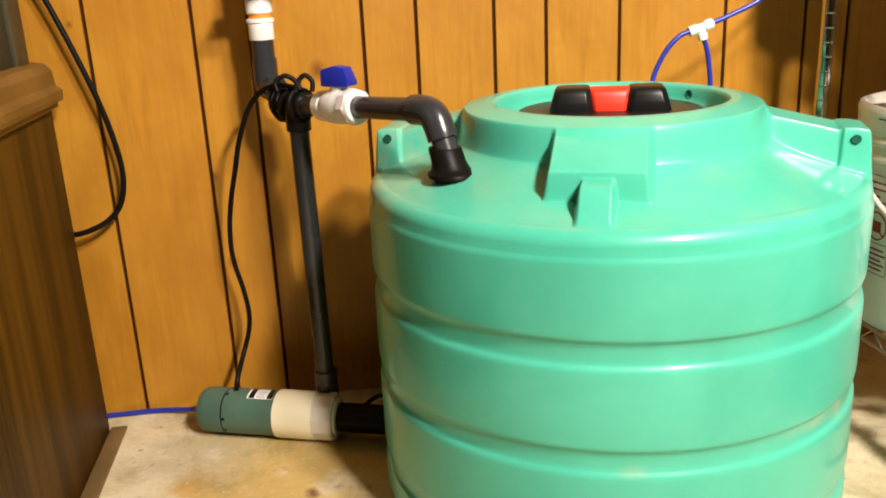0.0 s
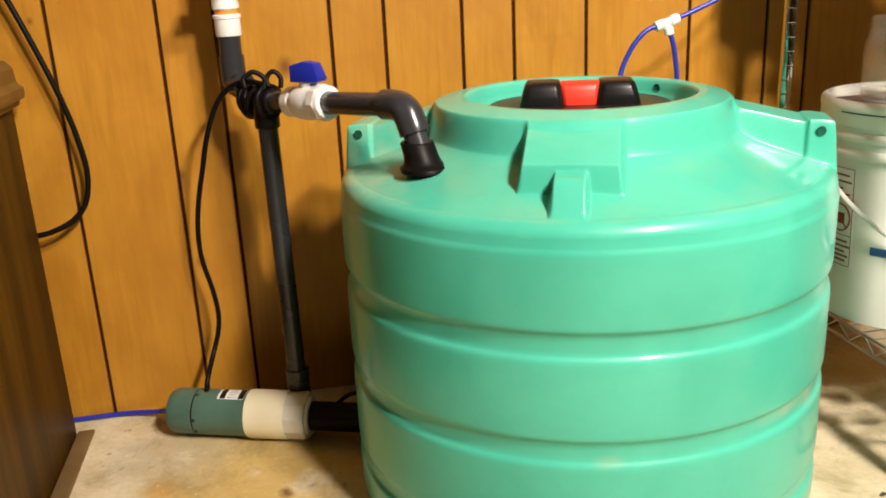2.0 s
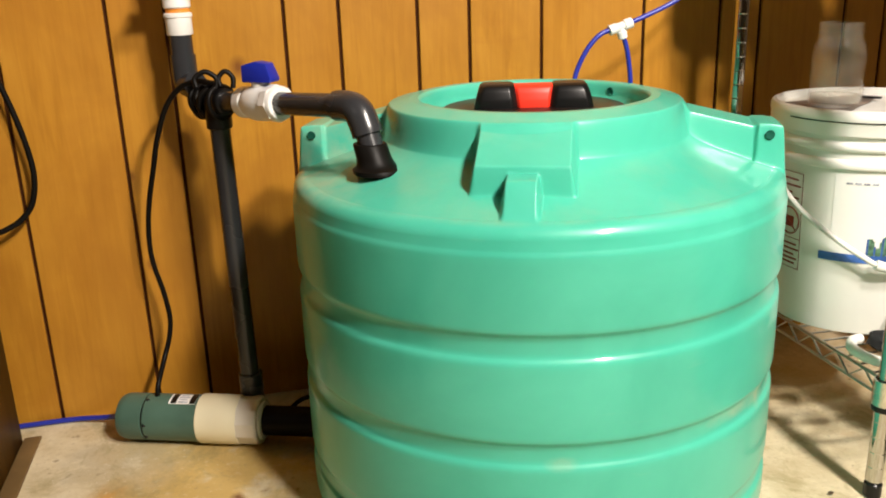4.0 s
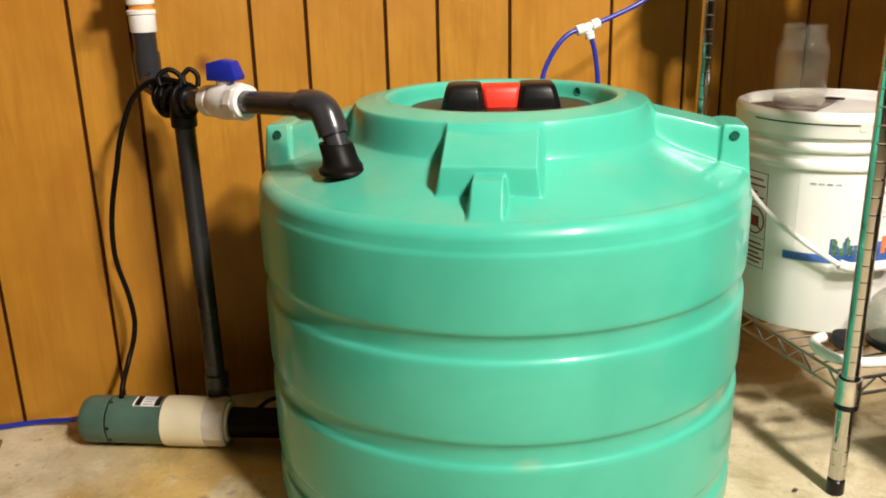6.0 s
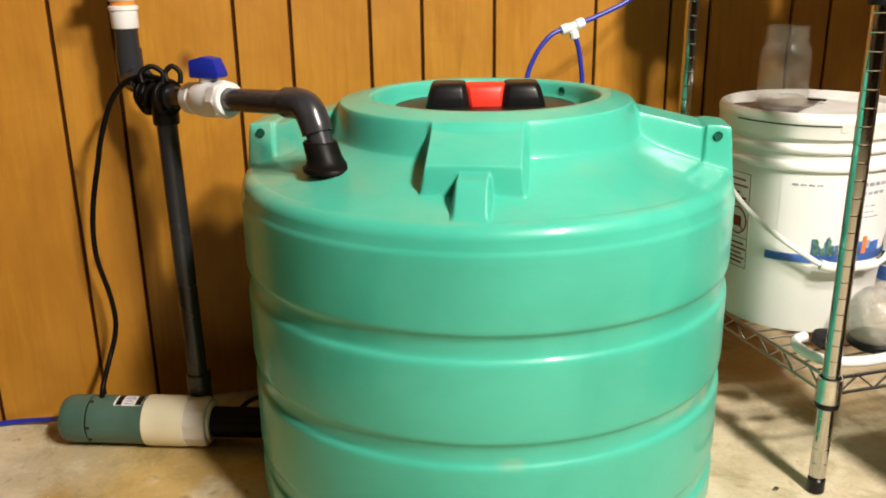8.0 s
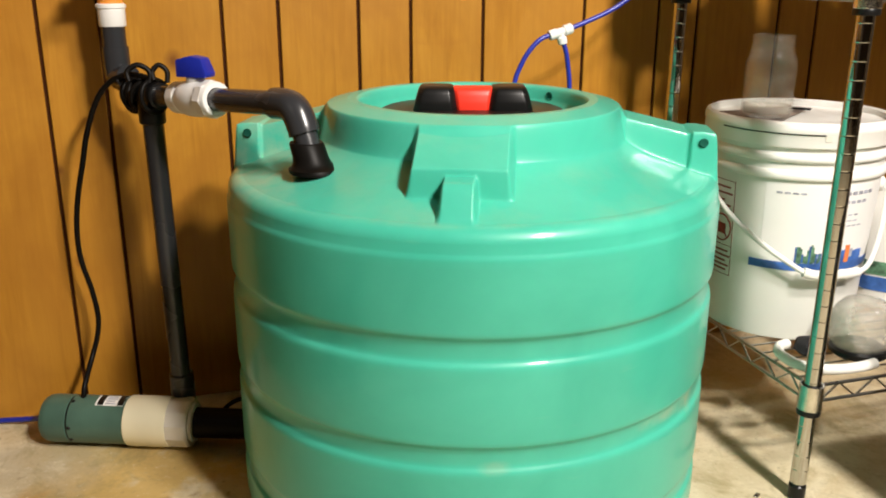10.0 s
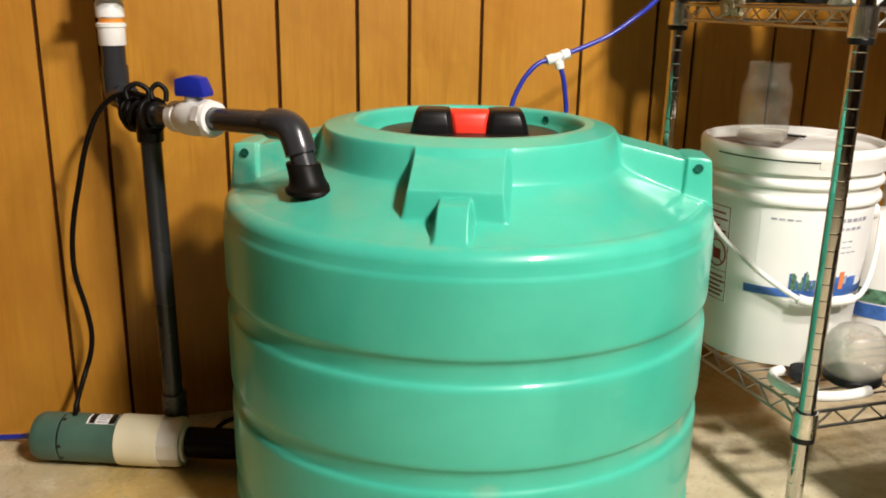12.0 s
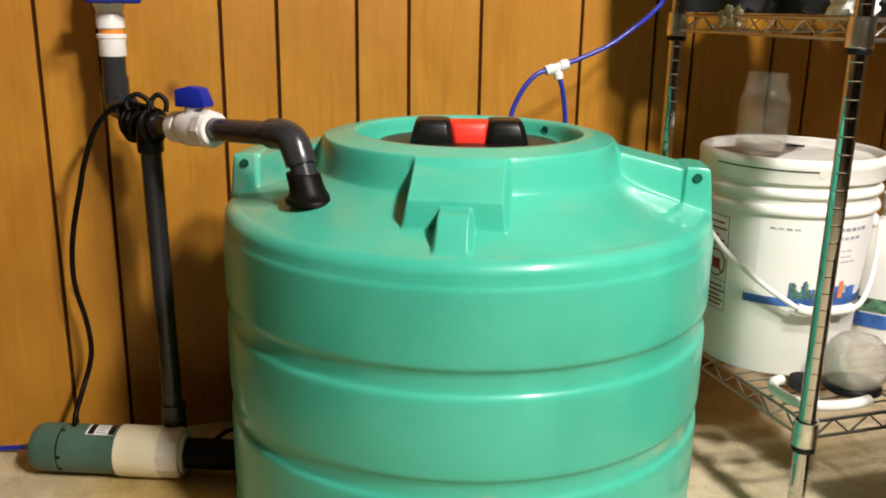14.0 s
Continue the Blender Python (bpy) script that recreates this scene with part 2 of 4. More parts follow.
M_LBLUE = simple("label_blue", (0.05, 0.14, 0.44), 0.45, vary=0.5, scale=140)
M_LGREEN = simple("label_green", (0.10, 0.22, 0.13), 0.5, vary=0.9, scale=260)
M_LORANGE = simple("label_orange", (0.75, 0.22, 0.06), 0.5)
M_NOTE = simple("dark_printed_card", (0.24, 0.20, 0.17), 0.4, vary=0.9, scale=120)
M_PLASTER = simple("plaster", (0.07, 0.05, 0.03), 0.7)
M_UPPER = simple("dark_stained_panel", (0.055, 0.048, 0.026), 0.35, vary=0.3)
M_TRIM = simple("moulding_wood", (0.16, 0.083, 0.015), 0.42, vary=0.35, scale=40)
M_GLASS = thin_clear("jar_glass", (0.84, 0.80, 0.66), 0.016, 0.052, 30, 0.6, 0.06)
M_CLEAR = thin_clear("clear_plastic", (0.80, 0.77, 0.68), 0.15, 0.34, 42, 1.4, 0.07)
M_BAG = simple("crumpled_bag", (0.42, 0.36, 0.23), 0.3, vary=0.3, scale=90, bump=0.6)
M_DARKCLOTH = simple("dark_cloth", (0.012, 0.012, 0.014), 0.75, vary=0.4)


# ---- mesh tools ----
def part(name, bm, material, parent=None, label="", smooth=True):
    bmesh.ops.recalc_face_normals(bm, faces=bm.faces[:])
    mesh = bpy.data.meshes.new(name)
    bm.to_mesh(mesh)
    bm.free()
    mesh.materials.append(material)
    if smooth:
        mesh.shade_smooth()
        mesh.set_sharp_from_angle(angle=radians(38))
    ob = new(name, mesh)
    if parent is not None:
        ob.parent = parent
    if label:
        ob["label"] = label
    return ob


def thing(name, label, category, place=None, group="", kind=""):
    ob = new(name)
    ob.matrix_world = place if place is not None else pose(0, 0, 0)
    return tagged(ob, label, category, group, kind)


def block(size, at=(0, 0, 0), bevel=0.0, turn=None, segments=2):
    bm = bmesh.new()
    bmesh.ops.create_cube(bm, size=1)
    for v in bm.verts:
        v.co = Vector((v.co.x * size[0], v.co.y * size[1], v.co.z * size[2]))
    if bevel:
        bmesh.ops.bevel(bm, geom=bm.edges[:], offset=bevel, segments=segments, profile=0.5, affect="EDGES")
    m = Matrix.Translation(at) @ (turn if turn is not None else Matrix.Identity(4))
    bmesh.ops.transform(bm, matrix=m, verts=bm.verts[:])
    return bm


def join(*bms):
    out = bms[0]
    for other in bms[1:]:
        mesh = bpy.data.meshes.new("join")
        other.to_mesh(mesh)
        other.free()
        out.from_mesh(mesh)
        bpy.data.meshes.remove(mesh)
    return out


def lathe(profile, segments=48, closed=False, m=None):
    """Turns rows of (radius, height) round the z axis; a row of radius 0 closes the end."""
    bm = bmesh.new()
    rings = []
    for r, z in profile:
        if r < 1e-6:
            rings.append([bm.verts.new((0, 0, z))])
        else:
            rings.append([bm.verts.new((r * math.cos(a), r * math.sin(a), z)) for a in (2 * math.pi * i / segments for i in range(segments))])
    pairs = list(zip(rings, rings[1:]))
    if closed:
        pairs.append((rings[-1], rings[0]))
    for a, b in pairs:
        for i in range(segments):
            j = (i + 1) % segments
            if len(a) == 1 and len(b) == 1:
                continue
            if len(a) == 1:
                bm.faces.new((a[0], b[j], b[i]))
            elif len(b) == 1:
                bm.faces.new((a[i], a[j], b[0]))
            else:
                bm.faces.new((a[i], a[j], b[j], b[i]))
    if m is not None:
        bmesh.ops.transform(bm, matrix=m, verts=bm.verts[:])
    return bm


def along(a, b):
    """A matrix that lays the z axis from a towards b, with its foot at a."""
    d = Vector(b) - Vector(a)
    return Matrix.Translation(a) @ d.to_track_quat("Z", "Y").to_matrix().to_4x4()


def rod(a, b, r, segments=20, chamfer=0.0):
    n = (Vector(b) - Vector(a)).length
    c = chamfer or r * 0.12
    return lathe([(0, 0), (r - c, 0), (r, c), (r, n - c), (r - c, n), (0, n)], segments, m=along(a, b))


def smooth_path(points, steps=8):
    """A Catmull-Rom curve through the points."""
    p = [Vector(q) for q in points]
    p = [2 * p[0] - p[1]] + p + [2 * p[-1] - p[-2]]
    out = []
    for i in range(1, len(p) - 2):
        for k in range(steps):
            t = k / steps
            out.append(0.5 * (2 * p[i] + (p[i + 1] - p[i - 1]) * t + (2 * p[i - 1] - 5 * p[i] + 4 * p[i + 1] - p[i + 2]) * t * t
                              + (3 * p[i] - p[i - 1] - 3 * p[i + 1] + p[i + 2]) * t ** 3))
    out.append(p[-2])
    return out


def tube(points, r, segments=10, steps=8, flat=1.0):
    """A round tube along a smooth path; flat squeezes it in height."""
    path = smooth_path(points, steps) if steps > 1 else [Vector(q) for q in points]
    bm = bmesh.new()
    side = None
    rings = []
    for i, q in enumerate(path):
        d = (path[min(i + 1, len(path) - 1)] - path[max(i - 1, 0)]).normalized()
        if side is None:
            side = d.cross(Vector((0, 0, 1)))
            if side.length < 0.1:
                side = d.cross(Vector((0, 1, 0)))
        side = (side - d * side.dot(d)).normalized()
        up = side.cross(d)
        rings.append([bm.verts.new(q + r * (math.cos(a) * side + flat * math.sin(a) * up)) for a in (2 * math.pi * k / segments for k in range(segments))])
    for a, b in zip(rings, rings[1:]):
        for k in range(segments):
            j = (k + 1) % segments
            bm.faces.new((a[k], a[j], b[j], b[k]))
    bm.faces.new(rings[0][::-1])
    bm.faces.new(rings[-1])
    return bm


def ease(x, a, b):
    t = np.clip((x - a) / (b - a), 0, 1)
    return t * t * (3 - 2 * t)


# ---- structure ----
WALL_Y = 1.642
X0, X1, Y0, TOP = -2.1, 2.9, -2.6, 2.26
floor = part("floor", block((X1 - X0, WALL_Y - Y0 + 0.1, 0.1), ((X0 + X1) / 2, (WALL_Y + Y0) / 2 + 0.05, -0.05)), M_FLOOR, smooth=False)
tagged(floor, "worn bare concrete floor with rust and damp stains", "floor", kind="structure")
ceiling = part("ceiling", block((X1 - X0, WALL_Y - Y0 + 0.1, 0.08), ((X0 + X1) / 2, (WALL_Y + Y0) / 2 + 0.05, TOP + 0.04)), M_PLASTER, smooth=False)
tagged(ceiling, "bare dark basement ceiling", "ceiling", kind="structure")
for name, size, at in (("wall_west", (0.1, WALL_Y - Y0, TOP), (X0 - 0.05, (WALL_Y + Y0) / 2, TOP / 2)),
                       ("wall_east", (0.1, WALL_Y - Y0, TOP), (X1 + 0.05, (WALL_Y + Y0) / 2, TOP / 2)),
                       ("wall_south", (X1 - X0 + 0.2, 0.1, TOP), ((X0 + X1) / 2, Y0 - 0.05, TOP / 2))):
    tagged(part(name, block(size, at), M_PLASTER, smooth=False), "plain dark plastered basement wall", "wall", kind="structure")

wall = part("wall_north", block((X1 - X0, 0.1, TOP), ((X0 + X1) / 2, WALL_Y + 0.056, TOP / 2)), M_GROOVE, smooth=False)
tagged(wall, "honey-brown grooved wood panelling on the basement wall", "wall", kind="structure")
GROOVES = [-2.1, -1.93, -1.83, -1.62, -1.53, -1.40, -1.31, -1.18, -1.03, -0.83, -0.73, -0.60, -0.403, -0.220, -0.122, 0.082, 0.181, 0.327, 0.4265,
           0.570, 0.782, 0.948, 1.038, 1.234, 1.330, 1.470, 1.56, 1.72, 1.86, 1.96, 2.16, 2.26, 2.40, 2.50, 2.68, 2.78, 2.9]
for a, b in zip(GROOVES, GROOVES[1:]):
    w = b - a - 0.0065
    part("panel_board", block((w, 0.006, TOP), (0, 0, TOP / 2), 0.0012, segments=1), M_PANEL, wall, smooth=False).location = ((a + b) / 2, WALL_Y + 0.003, 0)


# ---- water tank ----
TANK = (0.419, 1.247)
SPIN = -22.3
tank = thing("water_tank", "round green moulded plastic water tank with ribbed sides", "water tank", pose(*TANK, 0, 0, 0, SPIN))
R_TANK = 0.366


def tank_profile():
    """Side rows from the floor to the shoulder: bands parted by shallow grooves, each with a rounded lip below and a crisp edge above."""
    R, r = R_TANK, R_TANK - 0.0062
    rows = [(0.30, 0.0), (0.345, 0.002), (0.359, 0.010), (0.364, 0.022), (R, 0.035)]
    for lip, crease in ((0.076, 0.104), (0.218, 0.249), (0.361, 0.394)):
        rows += [(R, lip - 0.014), (R - 0.0002, lip - 0.008), (R - 0.0009, lip - 0.004), (R - 0.0022, lip - 0.0012), (R - 0.0040, lip + 0.0008), (R - 0.0052, lip + 0.0028), (r + 0.0003, lip + 0.006), (r, lip + 0.009)]
        rows += [(r, crease - 0.012), (r + 0.0006, crease - 0.006), (r + 0.0018, crease - 0.0025), (R - 0.0028, crease - 0.0005), (R - 0.0012, crease + 0.0015), (R - 0.0003, crease + 0.0045), (R, crease + 0.009), (R, crease + 0.05)]
    rows += [(R, 0.46), (R, 0.482), (R, 0.490), (R - 0.0005, 0.4945), (R - 0.0018, 0.497), (R - 0.0026, 0.500)]
    return rows


def tank_top(u, v):
    """Height of the moulded top over the tank's own axes."""
    r = np.hypot(u, v)
    arc = 0.021
    edge = R_TANK - 0.003 - arc
    rim = 0.529
    deck = 0.576 + (rim - 0.576) * np.clip((r - 0.215) / (edge - 0.215), 0.004, 1) ** 0.88
    deck = deck + 0.007 * np.exp(-np.maximum(r - 0.2265, 0) / 0.012)
    deck = np.where(r > edge, rim - arc + np.sqrt(np.maximum(arc ** 2 - np.maximum(r - edge, 0) ** 2, 0)), deck)

    def add(z, top, mask):
        return z + np.maximum(top - z, 0) * mask

    def inside(x, half, soft=0.006):
        return 1 - ease(np.abs(x), half - soft, half + soft)

    z = deck
    # side ribs with their lugs
    for s in (-1, 1):
        a = s * u
        rib_top = 0.614 - 0.029 * np.clip((a - 0.19) / 0.125, 0, 1) + 0.05 * (v + 0.037)
        z = add(z, rib_top, inside(v, 0.037, 0.006) * ease(a, 0.10, 0.11) * (1 - ease(a, 0.347, 0.360)))
        z = add(z, 0.5895 - 0.003 * np.clip((a - 0.335) / 0.02, 0, 1), inside(v, 0.043, 0.0065) * ease(a, 0.312, 0.320) * (1 - ease(a, 0.351, 0.361)))
    # wide blocks with a narrow tongue, at the front and the back
    for s, shift in ((-1, 0.0), (1, 0.005)):
        o, w = -s * v, u - shift
        wide_top = 0.621 - 0.040 * np.clip((o - 0.205) / 0.080, 0, 1)
        tongue_top = 0.573 - 0.003 * np.clip((o - 0.28) / 0.03, 0, 1)
        z = add(z, wide_top, inside(w, 0.0620, 0.005) * ease(o, 0.10, 0.11) * (1 - ease(o, 0.2835, 0.2905)))
        z = add(z, tongue_top, inside(w - 0.001, 0.0215, 0.004) * ease(o, 0.15, 0.16) * (1 - ease(o, 0.309, 0.349) ** 0.9))
    ring_top = 0.629 - 0.008 * np.clip((r - 0.185) / 0.035, 0, 1)
    return add(z, ring_top, 1 - ease(r, 0.2140, 0.2285))


def tank_body():
    # finer where the ribs and blocks have their walls
    density = lambda a: 0.10 if min(abs(a), abs(a - 180), abs(a - 360)) < 13 else 0.20 if abs(a - 270) < 21 else 0.6
    angles, a = [], 0.0
    while a < 359.99:
        angles.append(radians(a))
        a += density(a)
    angles = np.array(angles)
    seg = len(angles)
    rows = []
    for r, z in tank_profile():
        rows.append(np.stack([r * np.cos(angles), r * np.sin(angles), np.full(seg, z)], 1))
    q = np.linspace(0, 1, 20)
    radii = list(R_TANK - 0.003 - 0.021 * (1 - np.cos(q * np.pi / 2)) - 0.0002) + list(np.linspace(R_TANK - 0.0255, 0.172, 190))
    for r in radii:
        u, v = r * np.cos(angles), r * np.sin(angles)
        rows.append(np.stack([u, v, tank_top(u, v)], 1))
    for r, z in ((0.1695, 0.6255), (0.168, 0.6225), (0.1665, 0.612), (0.165, 0.600), (0.160, 0.597), (0.10, 0.597), (0.02, 0.597)):
        rows.append(np.stack([r * np.cos(angles), r * np.sin(angles), np.full(seg, z)], 1))
    verts = np.concatenate(rows)
    faces = []
    for k in range(len(rows) - 1):
        a, b = k * seg, (k + 1) * seg
        faces += [(a + i, a + (i + 1) % seg, b + (i + 1) % seg, b + i) for i in range(seg)]
    faces.append(list(range(seg))[::-1])
    faces.append(list(range((len(rows) - 1) * seg, len(rows) * seg)))
    mesh = bpy.data.meshes.new("body")
    mesh.from_pydata(verts.tolist(), [], faces)
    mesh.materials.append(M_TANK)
    mesh.shade_smooth()
    ob = new("body", mesh)
    ob.parent = tank
    return ob


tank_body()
# flat dark discs at lugs and rim; the holes' shade is in their colour
for s in (-1, 1):
    hole = lathe([(0.0, 0.0002), (0.0042, 0.0002), (0.0058, 0.0007), (0.0066, 0.0)], 20)
    bmesh.ops.transform(hole, matrix=pose(s * 0.334, -0.0445, 0.575, 90), verts=hole.verts[:])
    part("lug_hole_disc", hole, simple("hole_shade_green", (0.010, 0.085, 0.058), 0.7, Specular_IOR_Level=0.1) if s < 0 else bpy.data.materials["hole_shade_green"], tank, "flat dark disc standing in for the shaded lug hole")
hole = lathe([(0, 0.0), (0.0050, 0.0), (0.0062, 0.0010), (0.0072, 0.0)], 18)
bmesh.ops.transform(hole, matrix=pose(0, 0, 0, 0, 0, 46) @ pose(0.1664, 0, 0.615, 0, -90), verts=hole.verts[:])
part("vent_hole_disc", hole, bpy.data.materials["hole_shade_green"], tank, "small dark disc standing in for the rim's shaded vent hole")

lid = part("lid", lathe([(0, 0.595), (0.136, 0.595), (0.139, 0.598), (0.139, 0.606), (0.136, 0.610), (0.114, 0.6115), (0, 0.613)], 72), M_LID, tank, "black screw-on lid")


def grip(x0, x1, slope0, slope1, height, depth, material, name, label):
    """One section of the lid's handle: a rounded bar with slanted ends."""
    bm = bmesh.new()
    rows = []
    for k, (zz, dd, ins) in enumerate(((0.0, 1.0, 0.0), (0.45, 0.95, 0.35), (0.75, 0.86, 0.62), (0.92, 0.74, 0.85), (1.0, 0.52, 1.15))):
        a, b = x0 + slope0 * ins, x1 - slope1 * ins
        d = depth * dd
        z = 0.608 + height * zz
        n = 8
        c = 0.008
        pts = [(a + c, -d), (b - c, -d), (b, -d + c), (b, d - c), (b - c, d), (a + c, d), (a, d - c), (a, -d + c)]
        rows.append([bm.verts.new((x, y, z)) for x, y in pts])
    for a, b in zip(rows, rows[1:]):
        for i in range(8):
            j = (i + 1) % 8
            bm.faces.new((a[i], a[j], b[j], b[i]))
    bm.faces.new(rows[-1])
    bm.faces.new(rows[0][::-1])
    bmesh.ops.bevel(bm, geom=bm.edges[:], offset=0.0018, segments=2, profile=0.5, affect="EDGES")
    bmesh.ops.transform(bm, matrix=pose(0, 0, 0, 0, 0, 6), verts=bm.verts[:])
    return part(name, bm, material, lid, label)


grip(-0.089, -0.023, 0.012, 0.006, 0.0385, 0.034, M_BLACK, "grip", "black raised grip")
grip(0.023, 0.089, 0.006, 0.012, 0.0385, 0.034, M_BLACK, "grip", "black raised grip")
grip(-0.027, 0.027, -0.006, -0.006, 0.036, 0.028, M_RED, "grip_centre", "bright red centre of the grip")

# ---- pipes ----
pipes = thing("pipe_assembly", "grey plastic water pipes with white valve and fittings", "water pipe")
BOOT = Vector((0.1660, 1.146, 0.5560))
BEND = Vector((0.148, 1.172, 0.638))
TEE = Vector((-0.045, 1.490, 0.615))
UPELL = Vector((-0.094, 1.550, 0.638))
PR, FR = 0.0168, 0.0212


def fitting(a, b, r=FR, name="coupling", material=None, parent=None):
    return part(name, rod(a, b, r, 28, 0.002), material or M_PVC, parent or pipes)


run = (TEE - BEND).normalized()
down = (BOOT - BEND).normalized()
part("boot", lathe([(0.0, 0.0), (0.0335, 0.0), (0.0340, 0.002), (0.0335, 0.006), (0.0285, 0.0085), (0.0255, 0.013), (0.0238, 0.020), (0.0230, 0.037), (0.0215, 0.039), (0.016, 0.039)], 40,
                   m=Matrix(((1, 0, (BEND - BOOT).x / (BEND - BOOT).z, BOOT.x), (0, 1, (BEND - BOOT).y / (BEND - BOOT).z, BOOT.y), (0, 0, 1, BOOT.z - 0.005), (0, 0, 0, 1)))), M_RUBBER, pipes, "flared black rubber boot")
part("pipe", rod(BOOT, BEND + down * 0.03, PR, 28), M_PVC, pipes)
el = [BEND + down * 0.040, BEND + down * 0.030, BEND + down * 0.012 + run * 0.003, BEND + run * 0.012 + down * 0.003, BEND + run * 0.030, BEND + run * 0.046]
part("elbow", tube(el, FR, 28, 6), M_PVC, pipes)
VA = TEE + (BEND - TEE) * 0.222
VB = TEE + (BEND - TEE) * 0.508
part("pipe", rod(BEND + run * 0.04, VB - run * -0.01, PR, 28), M_PVC, pipes)
part("pipe", rod(VA, TEE, PR, 28), M_PVC, pipes)
vd = (VB - VA)
vl = vd.length
valve = part("ball_valve", lathe([(0.0, 0.0), (0.0225, 0.0), (0.0245, 0.002), (0.0245, 0.020), (0.0225, 0.022), (0.0255, 0.030), (0.0275, 0.040), (0.0275, vl - 0.038), (0.0250, vl - 0.028),
                                  (0.0262, vl - 0.024), (0.0262, vl - 0.004), (0.0240, vl), (0.0175, vl), (0.0175, vl - 0.006), (0, vl - 0.006)], 36, m=along(VA, VB)), M_WHITE, pipes, "white plastic ball valve")
nut = lathe([(0.0268, vl - 0.026), (0.0285, vl - 0.024), (0.0285, vl - 0.008), (0.0268, vl - 0.006)], 8, m=along(VA, VB))
part("union_nut", nut, M_WHITE, valve, smooth=False)
mid = VA + vd * 0.48
part("stem", rod(mid + Vector((0, 0, 0.018)), mid + Vector((0.002, -0.006, 0.036)), 0.014, 20), M_WHITE, valve)
turn = Matrix.Rotation(math.atan2(run.y, run.x) + radians(24), 4, "Z")


def valve_handle(at, turn, parent):
    side_line = [(0.027, -0.015), (0.028, 0.010), (0.004, 0.016), (-0.016, 0.013), (-0.024, -0.009), (-0.023, -0.015)]
    bm = bmesh.new()
    faces = [[bm.verts.new((x, y * (1.0 if z < 0 else 0.8), z)) for x, z in side_line] for y in (-0.014, 0.014)]
    for i in range(6):
        j = (i + 1) % 6
        bm.faces.new((faces[0][i], faces[0][j], faces[1][j], faces[1][i]))
    bm.faces.new(faces[0][::-1])
    bm.faces.new(faces[1])
    bmesh.ops.recalc_face_normals(bm, faces=bm.faces[:])
    bmesh.ops.bevel(bm, geom=bm.edges[:], offset=0.002, segments=2, profile=0.5, affect="EDGES")
    bmesh.ops.transform(bm, matrix=Matrix.Translation(at) @ turn, verts=bm.verts[:])
    return part("valve_handle", bm, M_BLUE, parent, "blue plastic quarter-turn handle")


valve_handle(mid + Vector((0.003, -0.010, 0.048)), turn, valve)
# tee and its legs
fitting(TEE - run * 0.034, TEE + run * 0.040, FR, "tee", M_BLACK)
fitting(TEE, TEE - Vector((0, 0, 0.045)), FR, "tee_leg", M_BLACK)
part("riser", rod(TEE - Vector((0, 0, 0.03)), (TEE.x + 0.006, TEE.y, 0.012), PR, 28), M_PVC, pipes)
fitting((TEE.x + 0.006, TEE.y, 0.125), (TEE.x + 0.006, TEE.y, 0.055), FR, "coupling")
part("pipe", rod(TEE + run * 0.03, UPELL, PR, 28), M_PVC, pipes)
up = Vector((-0.004, 0.0, 1)).normalized()
part("elbow", tube([UPELL - run * 0.034, UPELL - run * 0.016, UPELL - run * 0.003 + up * 0.004, UPELL + up * 0.018, UPELL + up * 0.036, UPELL + up * 0.050], FR, 28, 6), M_PVC, pipes)
part("pipe", rod(UPELL + up * 0.03, UPELL + up * 0.10, PR * 1.12, 28), M_PVC, pipes)
P1 = UPELL + up * 0.082
part("white_coupling", lathe([(0.017, 0), (0.0205, 0.0), (0.0215, 0.002), (0.0215, 0.028), (0.0235, 0.029), (0.0235, 0.034), (0.0205, 0.036), (0.0, 0.036)], 32, m=along(P1, P1 + up)), M_WHITE, pipes, "white plastic threaded coupling")
part("thread_seal", lathe([(0.0, 0.036), (0.0195, 0.036), (0.0190, 0.040), (0.0198, 0.043), (0.0, 0.043)], 32, m=along(P1, P1 + up)), M_ORANGE, pipes, "orange thread sealant between the fittings")
upper = part("upper_valve", lathe([(0.0, 0.043), (0.0205, 0.043), (0.0225, 0.045), (0.0225, 0.066), (0.0205, 0.069), (0.024, 0.080), (0.0275, 0.090), (0.0275, 0.12), (0.023, 0.135), (0.023, 0.16), (0.0168, 0.162), (0.0168, 0.34), (0, 0.34)], 32, m=along(P1, P1 + up)), M_WHITE, pipes, "white plastic valve body")
bm = block((0.085, 0.03, 0.022), (0, 0, 0), 0.006, segments=3)
bmesh.ops.transform(bm, matrix=Matrix.Translation(P1 + up * 0.094 + Vector((0.009, -0.042, 0))) @ pose(0, 0, 0, 0, 0, 6), verts=bm.verts[:])
bm = join(bm, rod(P1 + up * 0.094 + Vector((0.002, -0.036, 0)), P1 + up * 0.094 + Vector((0, 0, 0)), 0.012, 20))
part("valve_handle", bm, M_BLUE, upper, "blue plastic quarter-turn handle")
# ---- pump ----
PA, PB = Vector((-0.275, 1.5410, 0.0450)), Vector((-0.018, 1.4470, 0.0450))
pl = (PB - PA).length
pump = thing("inline_pump", "small green and cream cylindrical pump lying on the floor", "pump", along(PA, PB))
PUMP_R = 0.0425
part("end_cap", lathe([(0, 0), (0.030, 0.0), (0.038, 0.003), (0.0415, 0.010), (PUMP_R, 0.018), (PUMP_R, 0.0505), (0.041, 0.0515), (0, 0.0515)], 56), M_PUMP, pump, "rounded green end cap")
part("seam", lathe([(0, 0.0515), (0.0408, 0.0515), (0.0408, 0.0540), (0, 0.0540)], 56), M_BLACK, pump)
